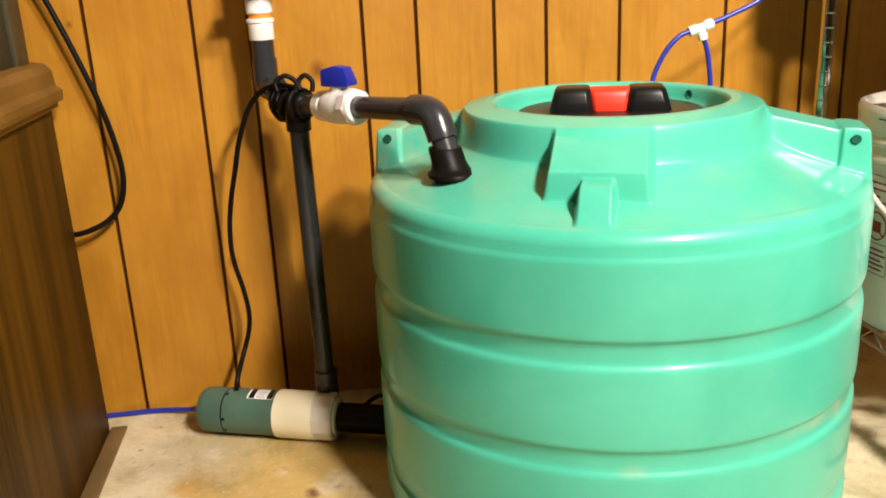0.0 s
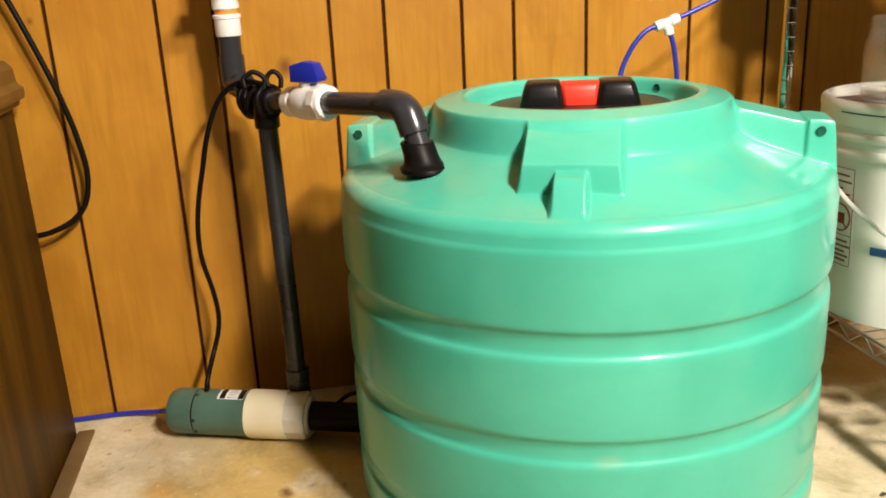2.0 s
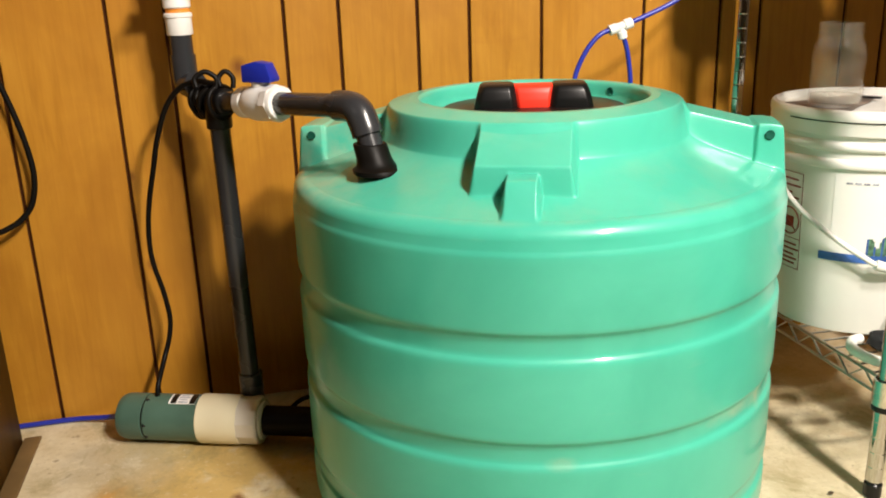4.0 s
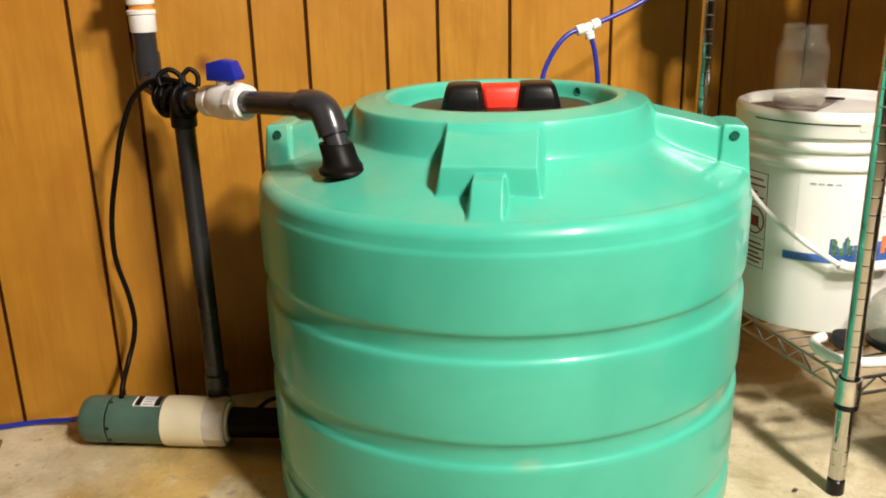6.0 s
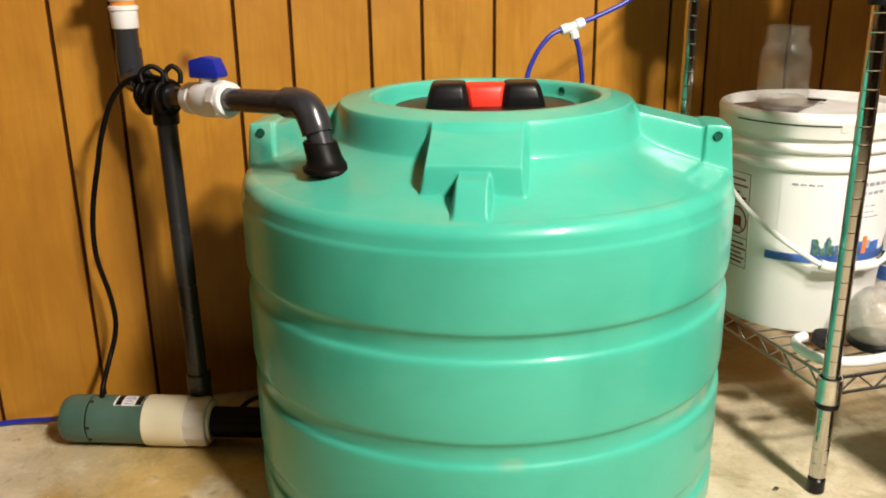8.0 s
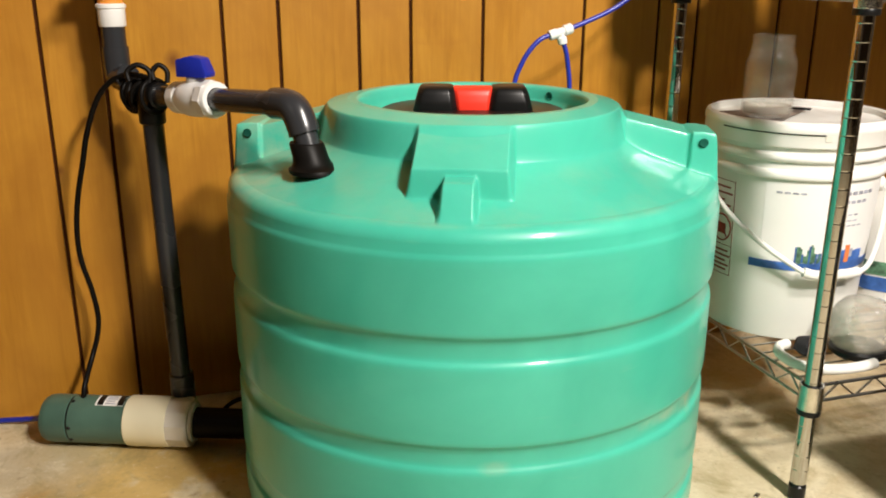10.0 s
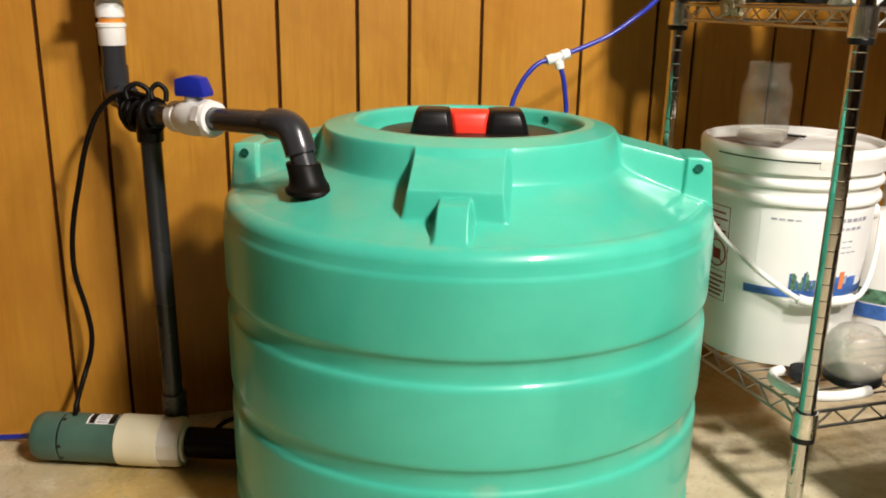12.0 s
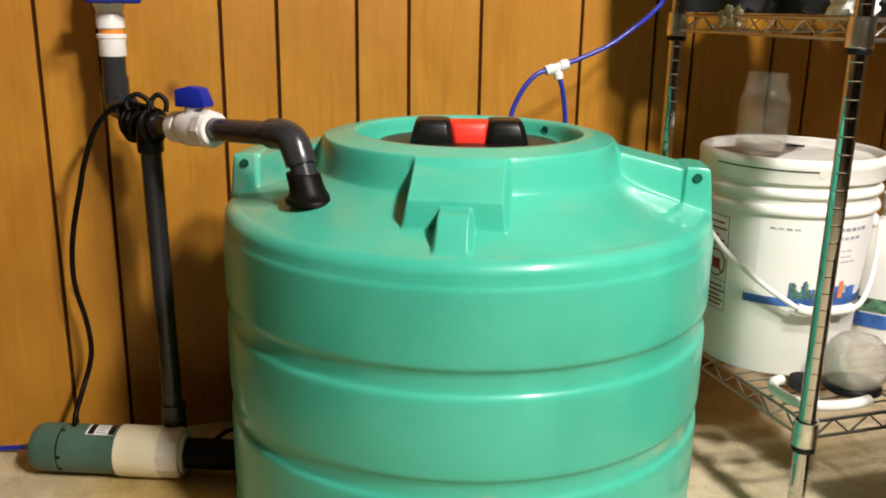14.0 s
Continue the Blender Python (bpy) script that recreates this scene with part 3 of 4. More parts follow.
part("motor_housing", lathe([(0, 0.054), (0.041, 0.054), (PUMP_R, 0.0555), (PUMP_R, 0.154), (0, 0.154)], 56), M_PUMP, pump, "green painted motor housing")
part("sleeve", lathe([(0, 0.1535), (0.043, 0.1535), (0.0445, 0.155), (0.0448, 0.162), (0.0448, 0.226), (0.0440, 0.2285), (0, 0.2285)], 56), M_CREAM, pump, "cream plastic sleeve")
part("collar", lathe([(0, 0.2285), (0.0435, 0.2285), (0.0440, 0.232), (0.0445, 0.262), (0.0420, 0.266), (0, 0.266)], 11), M_GREYCLEAR, pump, "worn grey plastic end collar", smooth=False)
part("nose", lathe([(0, 0.266), (0.034, 0.266), (0.034, 0.271), (0.028, 0.272), (0, 0.272)], 32), M_WHITE, pump)
part("outlet_hose", tube([(0, 0, 0.270), (0.0, 0.0, 0.31), (0.0, 0.0, 0.335), (0.0, 0.0, 0.385)], 0.027, 20, 5), M_RUBBER, pump)
inv = along(PA, PB).inverted().to_3x3()
w_up = inv @ Vector((0, 0, 1))
w_front = inv @ Vector((-0.35, -0.94, 0)).normalized()


def wrap(r, z0, z1, a0, a1, steps=10, axis_up=None, axis_side=None):
    """A patch of a cylinder of radius r, from height z0 to z1 and angle a0 to a1."""
    bm = bmesh.new()
    rows = []
    for i in range(steps + 1):
        a = radians(a0 + (a1 - a0) * i / steps)
        d = axis_side * math.cos(a) + axis_up * math.sin(a)
        rows.append((bm.verts.new(d * r + Vector((0, 0, z0))), bm.verts.new(d * r + Vector((0, 0, z1))), bm.verts.new(d * (r - 0.001) + Vector((0, 0, z1))), bm.verts.new(d * (r - 0.001) + Vector((0, 0, z0)))))
    for a, b in zip(rows, rows[1:]):
        for k in range(4):
            j = (k + 1) % 4
            bm.faces.new((a[k], b[k], b[j], a[j]))
    bm.faces.new(rows[0])
    bm.faces.new(rows[-1][::-1])
    return bm


plate = part("rating_plate", wrap(PUMP_R + 0.0009, 0.100, 0.1500, 62, 100, 8, w_up, w_front), M_WHITE, pump, "white rating plate with black ends")
for z0, z1 in ((0.1040, 0.1145), (0.1395, 0.1500)):
    part("black_bar", wrap(PUMP_R + 0.0016, z0, z1, 63, 99, 8, w_up, w_front), M_BLACK, plate)
for k in range(4):
    part("text_bar", wrap(PUMP_R + 0.0014, 0.118, 0.136 - 0.003 * (k % 2), 66 + 8 * k, 69 + 8 * k, 3, w_up, w_front), M_INKGREY, plate)
for s in (72, 5, -30):
    bm = bmesh.new()
    bmesh.ops.create_uvsphere(bm, u_segments=10, v_segments=6, radius=0.0035)
    d = (w_front * math.cos(radians(s)) + w_up * math.sin(radians(s))) * (PUMP_R - 0.001)
    bmesh.ops.translate(bm, vec=d + Vector((0, 0, 0.059)), verts=bm.verts[:])
    part("screw", bm, M_BLACK, pump)

# ---- cords and tubing ----
cord = thing("power_cord", "black pump power cord coiled round the grey tee", "power cord")
c0 = PA + (PB - PA) * 0.26 + Vector((0, 0, 0.040))
part("cable", tube([c0, c0 + Vector((0.004, 0.008, 0.022)), (-0.192, 1.565, 0.140), (-0.180, 1.578, 0.175), (-0.175, 1.582, 0.212), (-0.180, 1.585, 0.260), (-0.190, 1.585, 0.310), (-0.193, 1.585, 0.345), (-0.190, 1.58, 0.39),
                    (-0.181, 1.57, 0.44), (-0.165, 1.55, 0.50), (-0.152, 1.54, 0.55), (-0.130, 1.53, 0.605), (-0.104, 1.52, 0.636), (-0.074, 1.50, 0.648), (-0.045, 1.475, 0.645)], 0.0046, 12, 8), M_RUBBER, cord)
rnd = random.Random(4)
side = run.cross(Vector((0, 0, 1))).normalized()
pts = []
for k in range(46):
    a = k * 0.72
    rr = 0.0240 + 0.004 * rnd.random()
    c = TEE + run * (-0.020 + 0.062 * (0.5 + 0.5 * math.sin(k * 0.21)))
    pts.append(c + side * rr * math.cos(a) + Vector((0, 0, 1)) * rr * math.sin(a))
part("coil", tube(pts, 0.0042, 10, 5), M_RUBBER, cord, "loosely wound coil of black cord")
for k, (dx, h, w) in enumerate(((-0.014, 0.024, 0.015), (0.018, 0.023, 0.010))):
    c = TEE + Vector((dx, -0.02, 0.026))
    part("loop", tube([c + Vector((-w, 0, 0)), c + Vector((-w * 1.1, 0.004, h * 0.6)), c + Vector((0, 0.006, h)), c + Vector((w * 1.1, 0.004, h * 0.55)), c + Vector((w, 0, -0.004))], 0.0042, 10, 8), M_RUBBER, cord)
hang = thing("hanging_cable", "thick black cable hanging in a loop against the panelling", "cable")
part("cable", tube([(-0.56, 1.60, 1.15), (-0.50, 1.605, 0.93), (-0.452, 1.612, 0.802), (-0.430, 1.612, 0.742), (-0.408, 1.612, 0.676), (-0.390, 1.612, 0.615), (-0.377, 1.612, 0.555), (-0.371, 1.612, 0.495), (-0.380, 1.610, 0.445),
                    (-0.402, 1.606, 0.415), (-0.435, 1.60, 0.398), (-0.475, 1.60, 0.390), (-0.55, 1.60, 0.392)], 0.0051, 12, 8), M_RUBBER, hang)
floor_tube = thing("floor_tubing", "thin blue tubing lying along the foot of the wall", "tubing")
part("tube", tube([(-0.95, 1.625, 0.006), (-0.60, 1.628, 0.006), (-0.46, 1.630, 0.006), (-0.38, 1.628, 0.007), (-0.310, 1.600, 0.016), (-0.278, 1.556, 0.040), (-0.264, 1.538, 0.0450)], 0.0050, 12, 8), M_TUBE, floor_tube)
part("grommet", rod(PA + (PA - PB).normalized() * 0.008, PA + (PB - PA).normalized() * 0.01, 0.010, 16), M_BLACK, floor_tube)

air = thing("tubing_with_tee", "thin blue tubing joined by a white plastic tee", "tubing")
TY = 1.42
tc = Vector((0.633, TY, 0.708))
arm = Vector((0.040, 0, 0.012)).normalized()
part("tee", join(rod(tc - arm * 0.021, tc - arm * 0.006, 0.0088, 16), rod(tc - arm * 0.012, tc + arm * 0.012, 0.0072, 16), rod(tc + arm * 0.007, tc + arm * 0.022, 0.0092, 16),
                 rod(tc, tc + Vector((0.004, 0, -0.013)), 0.0065, 16), rod(tc + Vector((0.003, 0, -0.008)), tc + Vector((0.006, 0, -0.020)), 0.0082, 16)), M_WHITE, air, "white push-fit tee")
part("tube", tube([tc - arm * 0.012, (0.598, TY, 0.697), (0.577, TY, 0.677), (0.562, TY, 0.652), (0.553, TY, 0.628), (0.545, TY, 0.58), (0.543, 1.43, 0.50), (0.545, 1.50, 0.3), (0.55, 1.60, 0.02)], 0.0042, 12, 8), M_TUBE, air)
part("tube", tube([tc + Vector((0.005, 0, -0.014)), (0.646, TY, 0.672), (0.652, TY, 0.640), (0.655, TY, 0.612), (0.656, TY, 0.57), (0.657, 1.45, 0.45), (0.66, 1.58, 0.2), (0.66, 1.61, 0.02)], 0.0042, 12, 8), M_TUBE, air)
part("tube", tube([tc + arm * 0.012, (0.680, TY, 0.724), (0.730, TY, 0.745), (0.775, TY, 0.774), (0.815, 1.43, 0.800), (0.855, 1.45, 0.835), (0.91, 1.53, 0.90), (0.96, 1.58, 1.0), (0.97, 1.60, 1.2)], 0.0042, 12, 8), M_TUBE, air)

# ---- cabinet ----
cab = thing("cabinet", "dark-stained wooden cabinet with a moulded ledge beside the wall", "cabinet")
CX, CY0, CY1 = -0.462, 0.62, 1.575
part("body", block((0.75, CY1 - CY0, 0.625), (CX - 0.375, (CY0 + CY1) / 2, 0.3125), 0.003), M_CAB, cab, "dark brown grained side panel")
prof = [(0.0, 0.0), (0.010, 0.0), (0.012, 0.010), (0.020, 0.012), (0.022, 0.020), (0.022, 0.030), (0.014, 0.036), (0.012, 0.040), (0.010, 0.062), (0.000, 0.074), (-0.02, 0.078), (-0.02, 0.0)]
bm = bmesh.new()
ends = []
for y in (CY0 - 0.01, CY1 + 0.004):
    ends.append([bm.verts.new((CX + a, y, 0.625 + z)) for a, z in prof])
for i in range(len(prof)):
    j = (i + 1) % len(prof)
    bm.faces.new((ends[0][i], ends[0][j], ends[1][j], ends[1][i]))
bm.faces.new(ends[0])
bm.faces.new(ends[1][::-1])
part("ledge_moulding", bm, M_TRIM, cab, "lighter brown moulded ledge", smooth=False)
part("ledge_top", block((0.73, CY1 - CY0, 0.03), (CX - 0.385, (CY0 + CY1) / 2, 0.686), 0.003), M_TRIM, cab)
part("upper_panel", block((0.70, CY1 - CY0 - 0.02, 1.0), (CX - 0.375, (CY0 + CY1) / 2, 1.20), 0.003), M_UPPER, cab, "dark olive-brown upper panel")
part("upper_stile", block((0.01, 0.06, 1.0), (CX - 0.022, CY1 - 0.045, 1.20), 0.002), M_UPPER, cab)

# ---- wire shelving ----
rack = thing("wire_shelving_unit", "chrome wire shelving unit on ringed round posts", "shelving")
SX0, SX1, SY0, SY1 = 0.899, 1.80, 1.012, 1.481
POST_R = 0.0127
rows = [(0.0, 0.030), (POST_R, 0.030)]
for k in range(1, 60):
    z = 0.030 + 0.0254 * k
    rows += [(POST_R, z - 0.0080), (POST_R, z - 0.0016), (POST_R, z - 0.0011), (POST_R - 0.0003, z - 0.0004), (POST_R - 0.0003, z + 0.0004), (POST_R, z + 0.0011), (POST_R, z + 0.0016), (POST_R, z + 0.0080)]
rows += [(POST_R, 1.56), (0, 1.56)]
post_mesh = None
for x in (SX0, SX1):
    for y in (SY0, SY1):
        if post_mesh is None:
            post = part("post", lathe(rows, 28), M_CHROME, rack, "chrome post with evenly spaced grooves")
            foot = part("foot", lathe([(0, 0), (0.011, 0), (0.0135, 0.003), (0.0135, 0.024), (0.011, 0.027), (0.011, 0.031), (0, 0.031)], 24), M_BLACK, post, "black levelling foot")
            sleeve = part("sleeve", lathe([(POST_R + 0.0003, -0.004), (0.0178, -0.004), (0.0182, 0.0), (0.0182, 0.004), (0.0168, 0.006), (0.0152, 0.045), (POST_R + 0.0003, 0.047)], 28), M_BLACK, post)
            sleeve.location.z = 0.156
            post_mesh, foot_mesh, sleeve_mesh = post.data, foot.data, sleeve.data
            post.location = (x, y, 0)
        else:
            post = new("post", post_mesh)
            post.parent, post.location = rack, (x, y, 0)
            foot = new("foot", foot_mesh)
            foot.parent = post
            sleeve = new("sleeve", sleeve_mesh)
            sleeve.parent, sleeve.location.z = post, 0.156
        s2 = new("sleeve", sleeve_mesh)
        s2.parent, s2.location.z = post, 0.756


def wire(a, b, r=0.0016, seg=6):
    return rod(a, b, r, seg, 0.0003)


def shelf(z):
    base = new("shelf")
    base.parent = rack
    base["label"] = "chrome wire shelf"
    for x in (SX0, SX1):
        for y in (SY0, SY1):
            part("corner_collar", lathe([(0.0172, -0.042), (0.0192, -0.040), (0.0182, 0.0), (0.0160, 0.0), (0.0160, -0.042)], 24, closed=True, m=pose(x, y, z)), M_COLLAR, base)
    top, low = z - 0.004, z - 0.031
    edges = (((SX0, SY0), (SX1, SY0)), ((SX0, SY1), (SX1, SY1)), ((SX0, SY0), (SX0, SY1)), ((SX1, SY0), (SX1, SY1)))
    for (ax, ay), (bx, by) in edges:
        d = Vector((bx - ax, by - ay, 0))
        n = d.length
        d.normalize()
        a, b = Vector((ax, ay, 0)) + d * 0.017, Vector((bx, by, 0)) - d * 0.017
        part("edge_wire", wire(a + Vector((0, 0, top)), b + Vector((0, 0, top)), 0.0030, 10), M_WIRE, base)
        part("edge_wire", wire(a + Vector((0, 0, low)), b + Vector((0, 0, low)), 0.0028, 10), M_WIRE, base)
        count = max(4, round((n - 0.034) / 0.033))
        zig = []
        for k in range(count + 1):
            zig.append(a + (b - a) * (k / count) + Vector((0, 0, top if k % 2 else low)))
        part("truss_wire", tube(zig, 0.0020, 8, 1), M_WIRE, base)
    m = 15
    first = None
    for k in range(1, m):
        y = SY0 + (SY1 - SY0) * k / m
        if first is None:
            first = wire((SX0, 0, 0), (SX1, 0, 0), 0.0017, 8)
            ob = part("mat_wire", first, M_WIRE, base)
            first = ob.data
        else:
            ob = new("mat_wire", first)
            ob.parent = base
        ob.location = (0, y, z - 0.0025)
    for x in (1.10, 1.35, 1.60):
        part("cross_wire", wire((x, SY0, z - 0.007), (x, SY1, z - 0.007), 0.0024, 8), M_WIRE, base)


shelf(0.202)
shelf(0.802)

# ---- bucket ----
BX, BY, BZ = 1.03, 1.285, 0.2015
bucket = thing("bucket", "white plastic five-gallon bucket with lid, label and bail handle", "bucket", pose(BX, BY, BZ))
part("body", lathe([(0, 0.004), (0.122, 0.004), (0.126, 0.0), (0.130, 0.001), (0.1315, 0.006), (0.1440, 0.275), (0.1445, 0.283), (0.1500, 0.285), (0.1515, 0.288), (0.1515, 0.293), (0.1500, 0.296), (0.1455, 0.300),
                    (0.1455, 0.312), (0.1505, 0.314), (0.1525, 0.317), (0.1525, 0.322), (0.1505, 0.325), (0.1462, 0.329), (0.1465, 0.340), (0.142, 0.340), (0, 0.335)], 96), M_BUCKET, bucket)
blid = part("lid", lathe([(0.1470, 0.338), (0.1535, 0.338), (0.1545, 0.341), (0.1545, 0.360), (0.1558, 0.362), (0.1558, 0.370), (0.1530, 0.376), (0.1480, 0.378), (0.1445, 0.375), (0.1430, 0.366), (0.138, 0.3635), (0, 0.364)], 96), M_BUCKET, bucket, "white snap-on lid")


def lid_arc(a0, a1, z0, z1, r, steps=20):
    bm = bmesh.new()
    rows = []
    for i in range(steps + 1):
        a = radians(a0 + (a1 - a0) * i / steps)
        rows.append([bm.verts.new((q * math.cos(a), q * math.sin(a), z)) for q, z in ((r, z0), (r, z1), (r - 0.001, z1), (r - 0.001, z0))])
    for a, b in zip(rows, rows[1:]):
        for k in range(4):
            bm.faces.new((a[k], b[k], b[(k + 1) % 4], a[(k + 1) % 4]))
    bm.faces.new(rows[0])
    bm.faces.new(rows[-1][::-1])
    return bm


part("tear_gap", lid_arc(-176, -112, 0.3588, 0.3608, 0.1556), M_BLACK, blid, "dark gap of the torn lid strip")
part("tear_gap", lid_arc(-112, -108.5, 0.3500, 0.3595, 0.1556, 3), M_GREYCLEAR, blid, "torn end of the lid strip")


def on_bucket(z, extra=0.0):
    return 0.1315 + (0.1440 - 0.1315) * (z - 0.006) / 0.269 + extra


def bucket_patch(a0, a1, z0, z1, lift, steps=16):
    bm = bmesh.new()
    rows = []
    for i in range(steps + 1):
        a = radians(a0 + (a1 - a0) * i / steps)
        c, s = math.cos(a), math.sin(a)
        rows.append([bm.verts.new((on_bucket(z, e) * c, on_bucket(z, e) * s, z)) for z, e in ((z0, lift), (z1, lift), (z1, lift - 0.0006), (z0, lift - 0.0006))])
    for a, b in zip(rows, rows[1:]):
        for k in range(4):
            j = (k + 1) % 4
            bm.faces.new((a[k], b[k], b[j], a[j]))
    bm.faces.new(rows[0])
    bm.faces.new(rows[-1][::-1])
    return bm


warn = part("warning_label", bucket_patch(-186, -164, 0.095, 0.268, 0.0006), M_BUCKET, bucket, "warning label printed in red-brown")
for k, (z0, z1) in enumerate(((0.2655, 0.2665), (0.0965, 0.0975), (0.212, 0.213), (0.150, 0.151))):
    part("rule", bucket_patch(-185.5, -164.5, z0, z1, 0.0012), M_INK, warn)
for a in (-185.5, -164.9):
    part("rule", bucket_patch(a, a + 0.4, 0.097, 0.266, 0.0012, 2), M_INK, warn)
for z, w in ((0.254, 15), (0.243, 17), (0.231, 10), (0.222, 16), (0.140, 16), (0.131, 18), (0.122, 14), (0.114, 17), (0.106, 15)):
    part("text_bar", bucket_patch(-183.5, -183.5 + w, z - 0.0016, z + 0.0016, 0.0012, 5), M_INK, warn)


def bucket_point(a, z, lift):
    r = on_bucket(z, lift)
    return Vector((r * math.cos(radians(a)), r * math.sin(radians(a)), z))


ring = [bucket_point(-175 + 8.8 * math.cos(q), 0.181 + 0.0235 * math.sin(q), 0.0012) for q in (2 * math.pi * k / 28 for k in range(29))]
part("sign_ring", tube(ring, 0.0014, 6, 1), M_INK, warn)
part("sign_bar", tube([bucket_point(-181, 0.197, 0.0012), bucket_point(-175, 0.181, 0.0012), bucket_point(-169, 0.165, 0.0012)], 0.0012, 6, 3), M_INK, warn)
part("sign_shape", bucket_patch(-179, -171, 0.170, 0.189, 0.001, 4), M_INK, warn, "plain dark shape inside the ring")
label = part("product_label", bucket_patch(-143, -48, 0.128, 0.276, 0.0005, 28), M_LABEL, bucket, "white paper label with blue and green picture band")
part("blue_band", bucket_patch(-150, -48, 0.128, 0.142, 0.0011, 28), M_LBLUE, label)
pick = random.Random(12)
for k in range(15):
    a = -120 + 1.15 * k
    low = 0.141 + 0.003 * pick.random()
    top = 0.160 + 0.010 * math.sin(k * 0.8 + 0.6) + 0.007 * pick.random()
    part("picture_tree", bucket_patch(a, a + 1.3, low, top, 0.0012 + 0.0001 * (k % 3), 1), M_LGREEN if k % 4 else M_LBLUE, label)
for k in range(9):
    a = -102 + 3.6 * k
    part("picture_hill", bucket_patch(a, a + 3.8, 0.150, 0.160 + 0.006 * pick.random(), 0.0013 + 0.0001 * (k % 2), 2), M_LBLUE if k % 3 else M_INKGREY, label)
part("picture_blue", bucket_patch(-104.5, -66, 0.140, 0.160, 0.0012, 14), M_LBLUE, label)
part("picture_orange", bucket_patch(-84, -80, 0.142, 0.172, 0.0018, 3), M_LORANGE, label)
for z, a, w, h in ((0.262, -136, 22, 0.003), (0.262, -96, 30, 0.006), (0.247, -96, 26, 0.005), (0.225, -92, 16, 0.002), (0.215, -92, 18, 0.002), (0.206, -92, 20, 0.002)):
    for k in range(int(w / 5)):
        part("text_bar", bucket_patch(a + 5 * k, a + 5 * k + 3.6, z - h / 2, z + h / 2, 0.0012, 3), M_INKGREY, label)
# bail handle, hanging on the side that faces the room
EAR0, EAR1 = -188.0, -42.0
for a in (EAR0, EAR1):
    part("handle_ear", lathe([(0, -0.004), (0.013, -0.004), (0.013, 0.004), (0.008, 0.008), (0, 0.008)], 20, m=pose(0, 0, 0.262, 0, 0, a) @ pose(on_bucket(0.262), 0, 0, 0, 90)), M_BUCKET, bucket)
bail = []
for k in range(25):
    q = k / 24
    a = EAR0 + (EAR1 - EAR0) * q
    sag = (q / 0.52) ** 0.92 if q < 0.52 else 1.0 if q < 0.76 else math.sin(math.pi / 2 * (1 - q) / 0.24) ** 0.8
    bail.append(bucket_point(a, 0.262 - 0.133 * sag, 0.012 + 0.010 * sag))
part("bail", tube(bail, 0.0046, 10, 2), M_BUCKET, bucket, "white bail handle")
part("hand_grip", tube(bail[12:19], 0.0085, 14, 3), M_BUCKET, bucket, "white plastic grip on the bail")

card = thing("printed_card", "grey-brown torn printed card lying on the bucket lid", "card", pose(0.98, 1.31, BZ + 0.3655))
outline = [(-0.055, 0.055), (-0.064, 0.015), (-0.068, -0.026), (-0.061, -0.040), (-0.060, -0.055), (-0.050, -0.060), (-0.040, -0.078), (-0.012, -0.066), (0.030, -0.030), (0.070, -0.002), (0.108, 0.030), (0.080, 0.075), (0.010, 0.070)]
bm = bmesh.new()
tops, lows = [], []
for ring_k in (1.0, 0.62, 0.25):
    line = [Vector((x * ring_k, y * ring_k, 0.0024 + 0.0022 * noise.noise(Vector((x * 45 * ring_k, y * 45 * ring_k, 3))) * (2 * ring_k - 0.5))) for x, y in outline]
    tops.append([bm.verts.new(p) for p in line])
    lows.append([bm.verts.new(p - Vector((0, 0, 0.0009))) for p in line])
n = len(outline)
for i in range(n):
    j = (i + 1) % n
    for a, b in zip(tops, tops[1:]):
        bm.faces.new((a[i], b[i], b[j], a[j]))
    for a, b in zip(lows, lows[1:]):
        bm.faces.new((a[i], a[j], b[j], b[i]))
    bm.faces.new((tops[0][i], tops[0][j], lows[0][j], lows[0][i]))
bm.faces.new(tops[-1])
bm.faces.new(lows[-1][::-1])
bmesh.ops.recalc_face_normals(bm, faces=bm.faces[:])
part("sheet", bm, M_NOTE, card, smooth=False)
part("edge_strip", block((0.012, 0.040, 0.003), (0.094, 0.030, 0.005), 0.0006, pose(0, 0, 0, 0, 0, 40), 1), M_BLACK, card, "black printed corner")

jar = thing("glass_jar", "empty clear glass canning jar with threaded neck", "jar", pose(0.968, 1.292, BZ + 0.3695))
outer = [(0.0, 0.0), (0.034, 0.0), (0.039, 0.003), (0.0425, 0.010), (0.0430, 0.05), (0.0430, 0.085), (0.0415, 0.097), (0.037, 0.107), (0.0345, 0.112), (0.0345, 0.117), (0.0362, 0.119), (0.0345, 0.121), (0.0345, 0.125),
         (0.0360, 0.127), (0.0343, 0.129), (0.0340, 0.134), (0.0325, 0.136)]
inner = [(0.0315, 0.134), (0.0315, 0.112), (0.0345, 0.104), (0.0390, 0.096), (0.0402, 0.084), (0.0402, 0.012), (0.036, 0.006), (0, 0.0055)]
part("glass", lathe(outer + inner, 64), M_GLASS, jar)
part("thick_bottom", lathe([(0, 0.0062), (0.037, 0.0066), (0.0398, 0.012), (0.0398, 0.019), (0.030, 0.013), (0, 0.011)], 48), M_CLEAR, jar, "thick milky glass bottom")
for z in (0.1185, 0.1270, 0.1345):
    part("thread", lathe([(0.0346, z - 0.0012), (0.0364, z - 0.0006), (0.0368, z), (0.0364, z + 0.0006), (0.0346, z + 0.0012)], 48), M_GLASS, jar, "moulded screw thread")

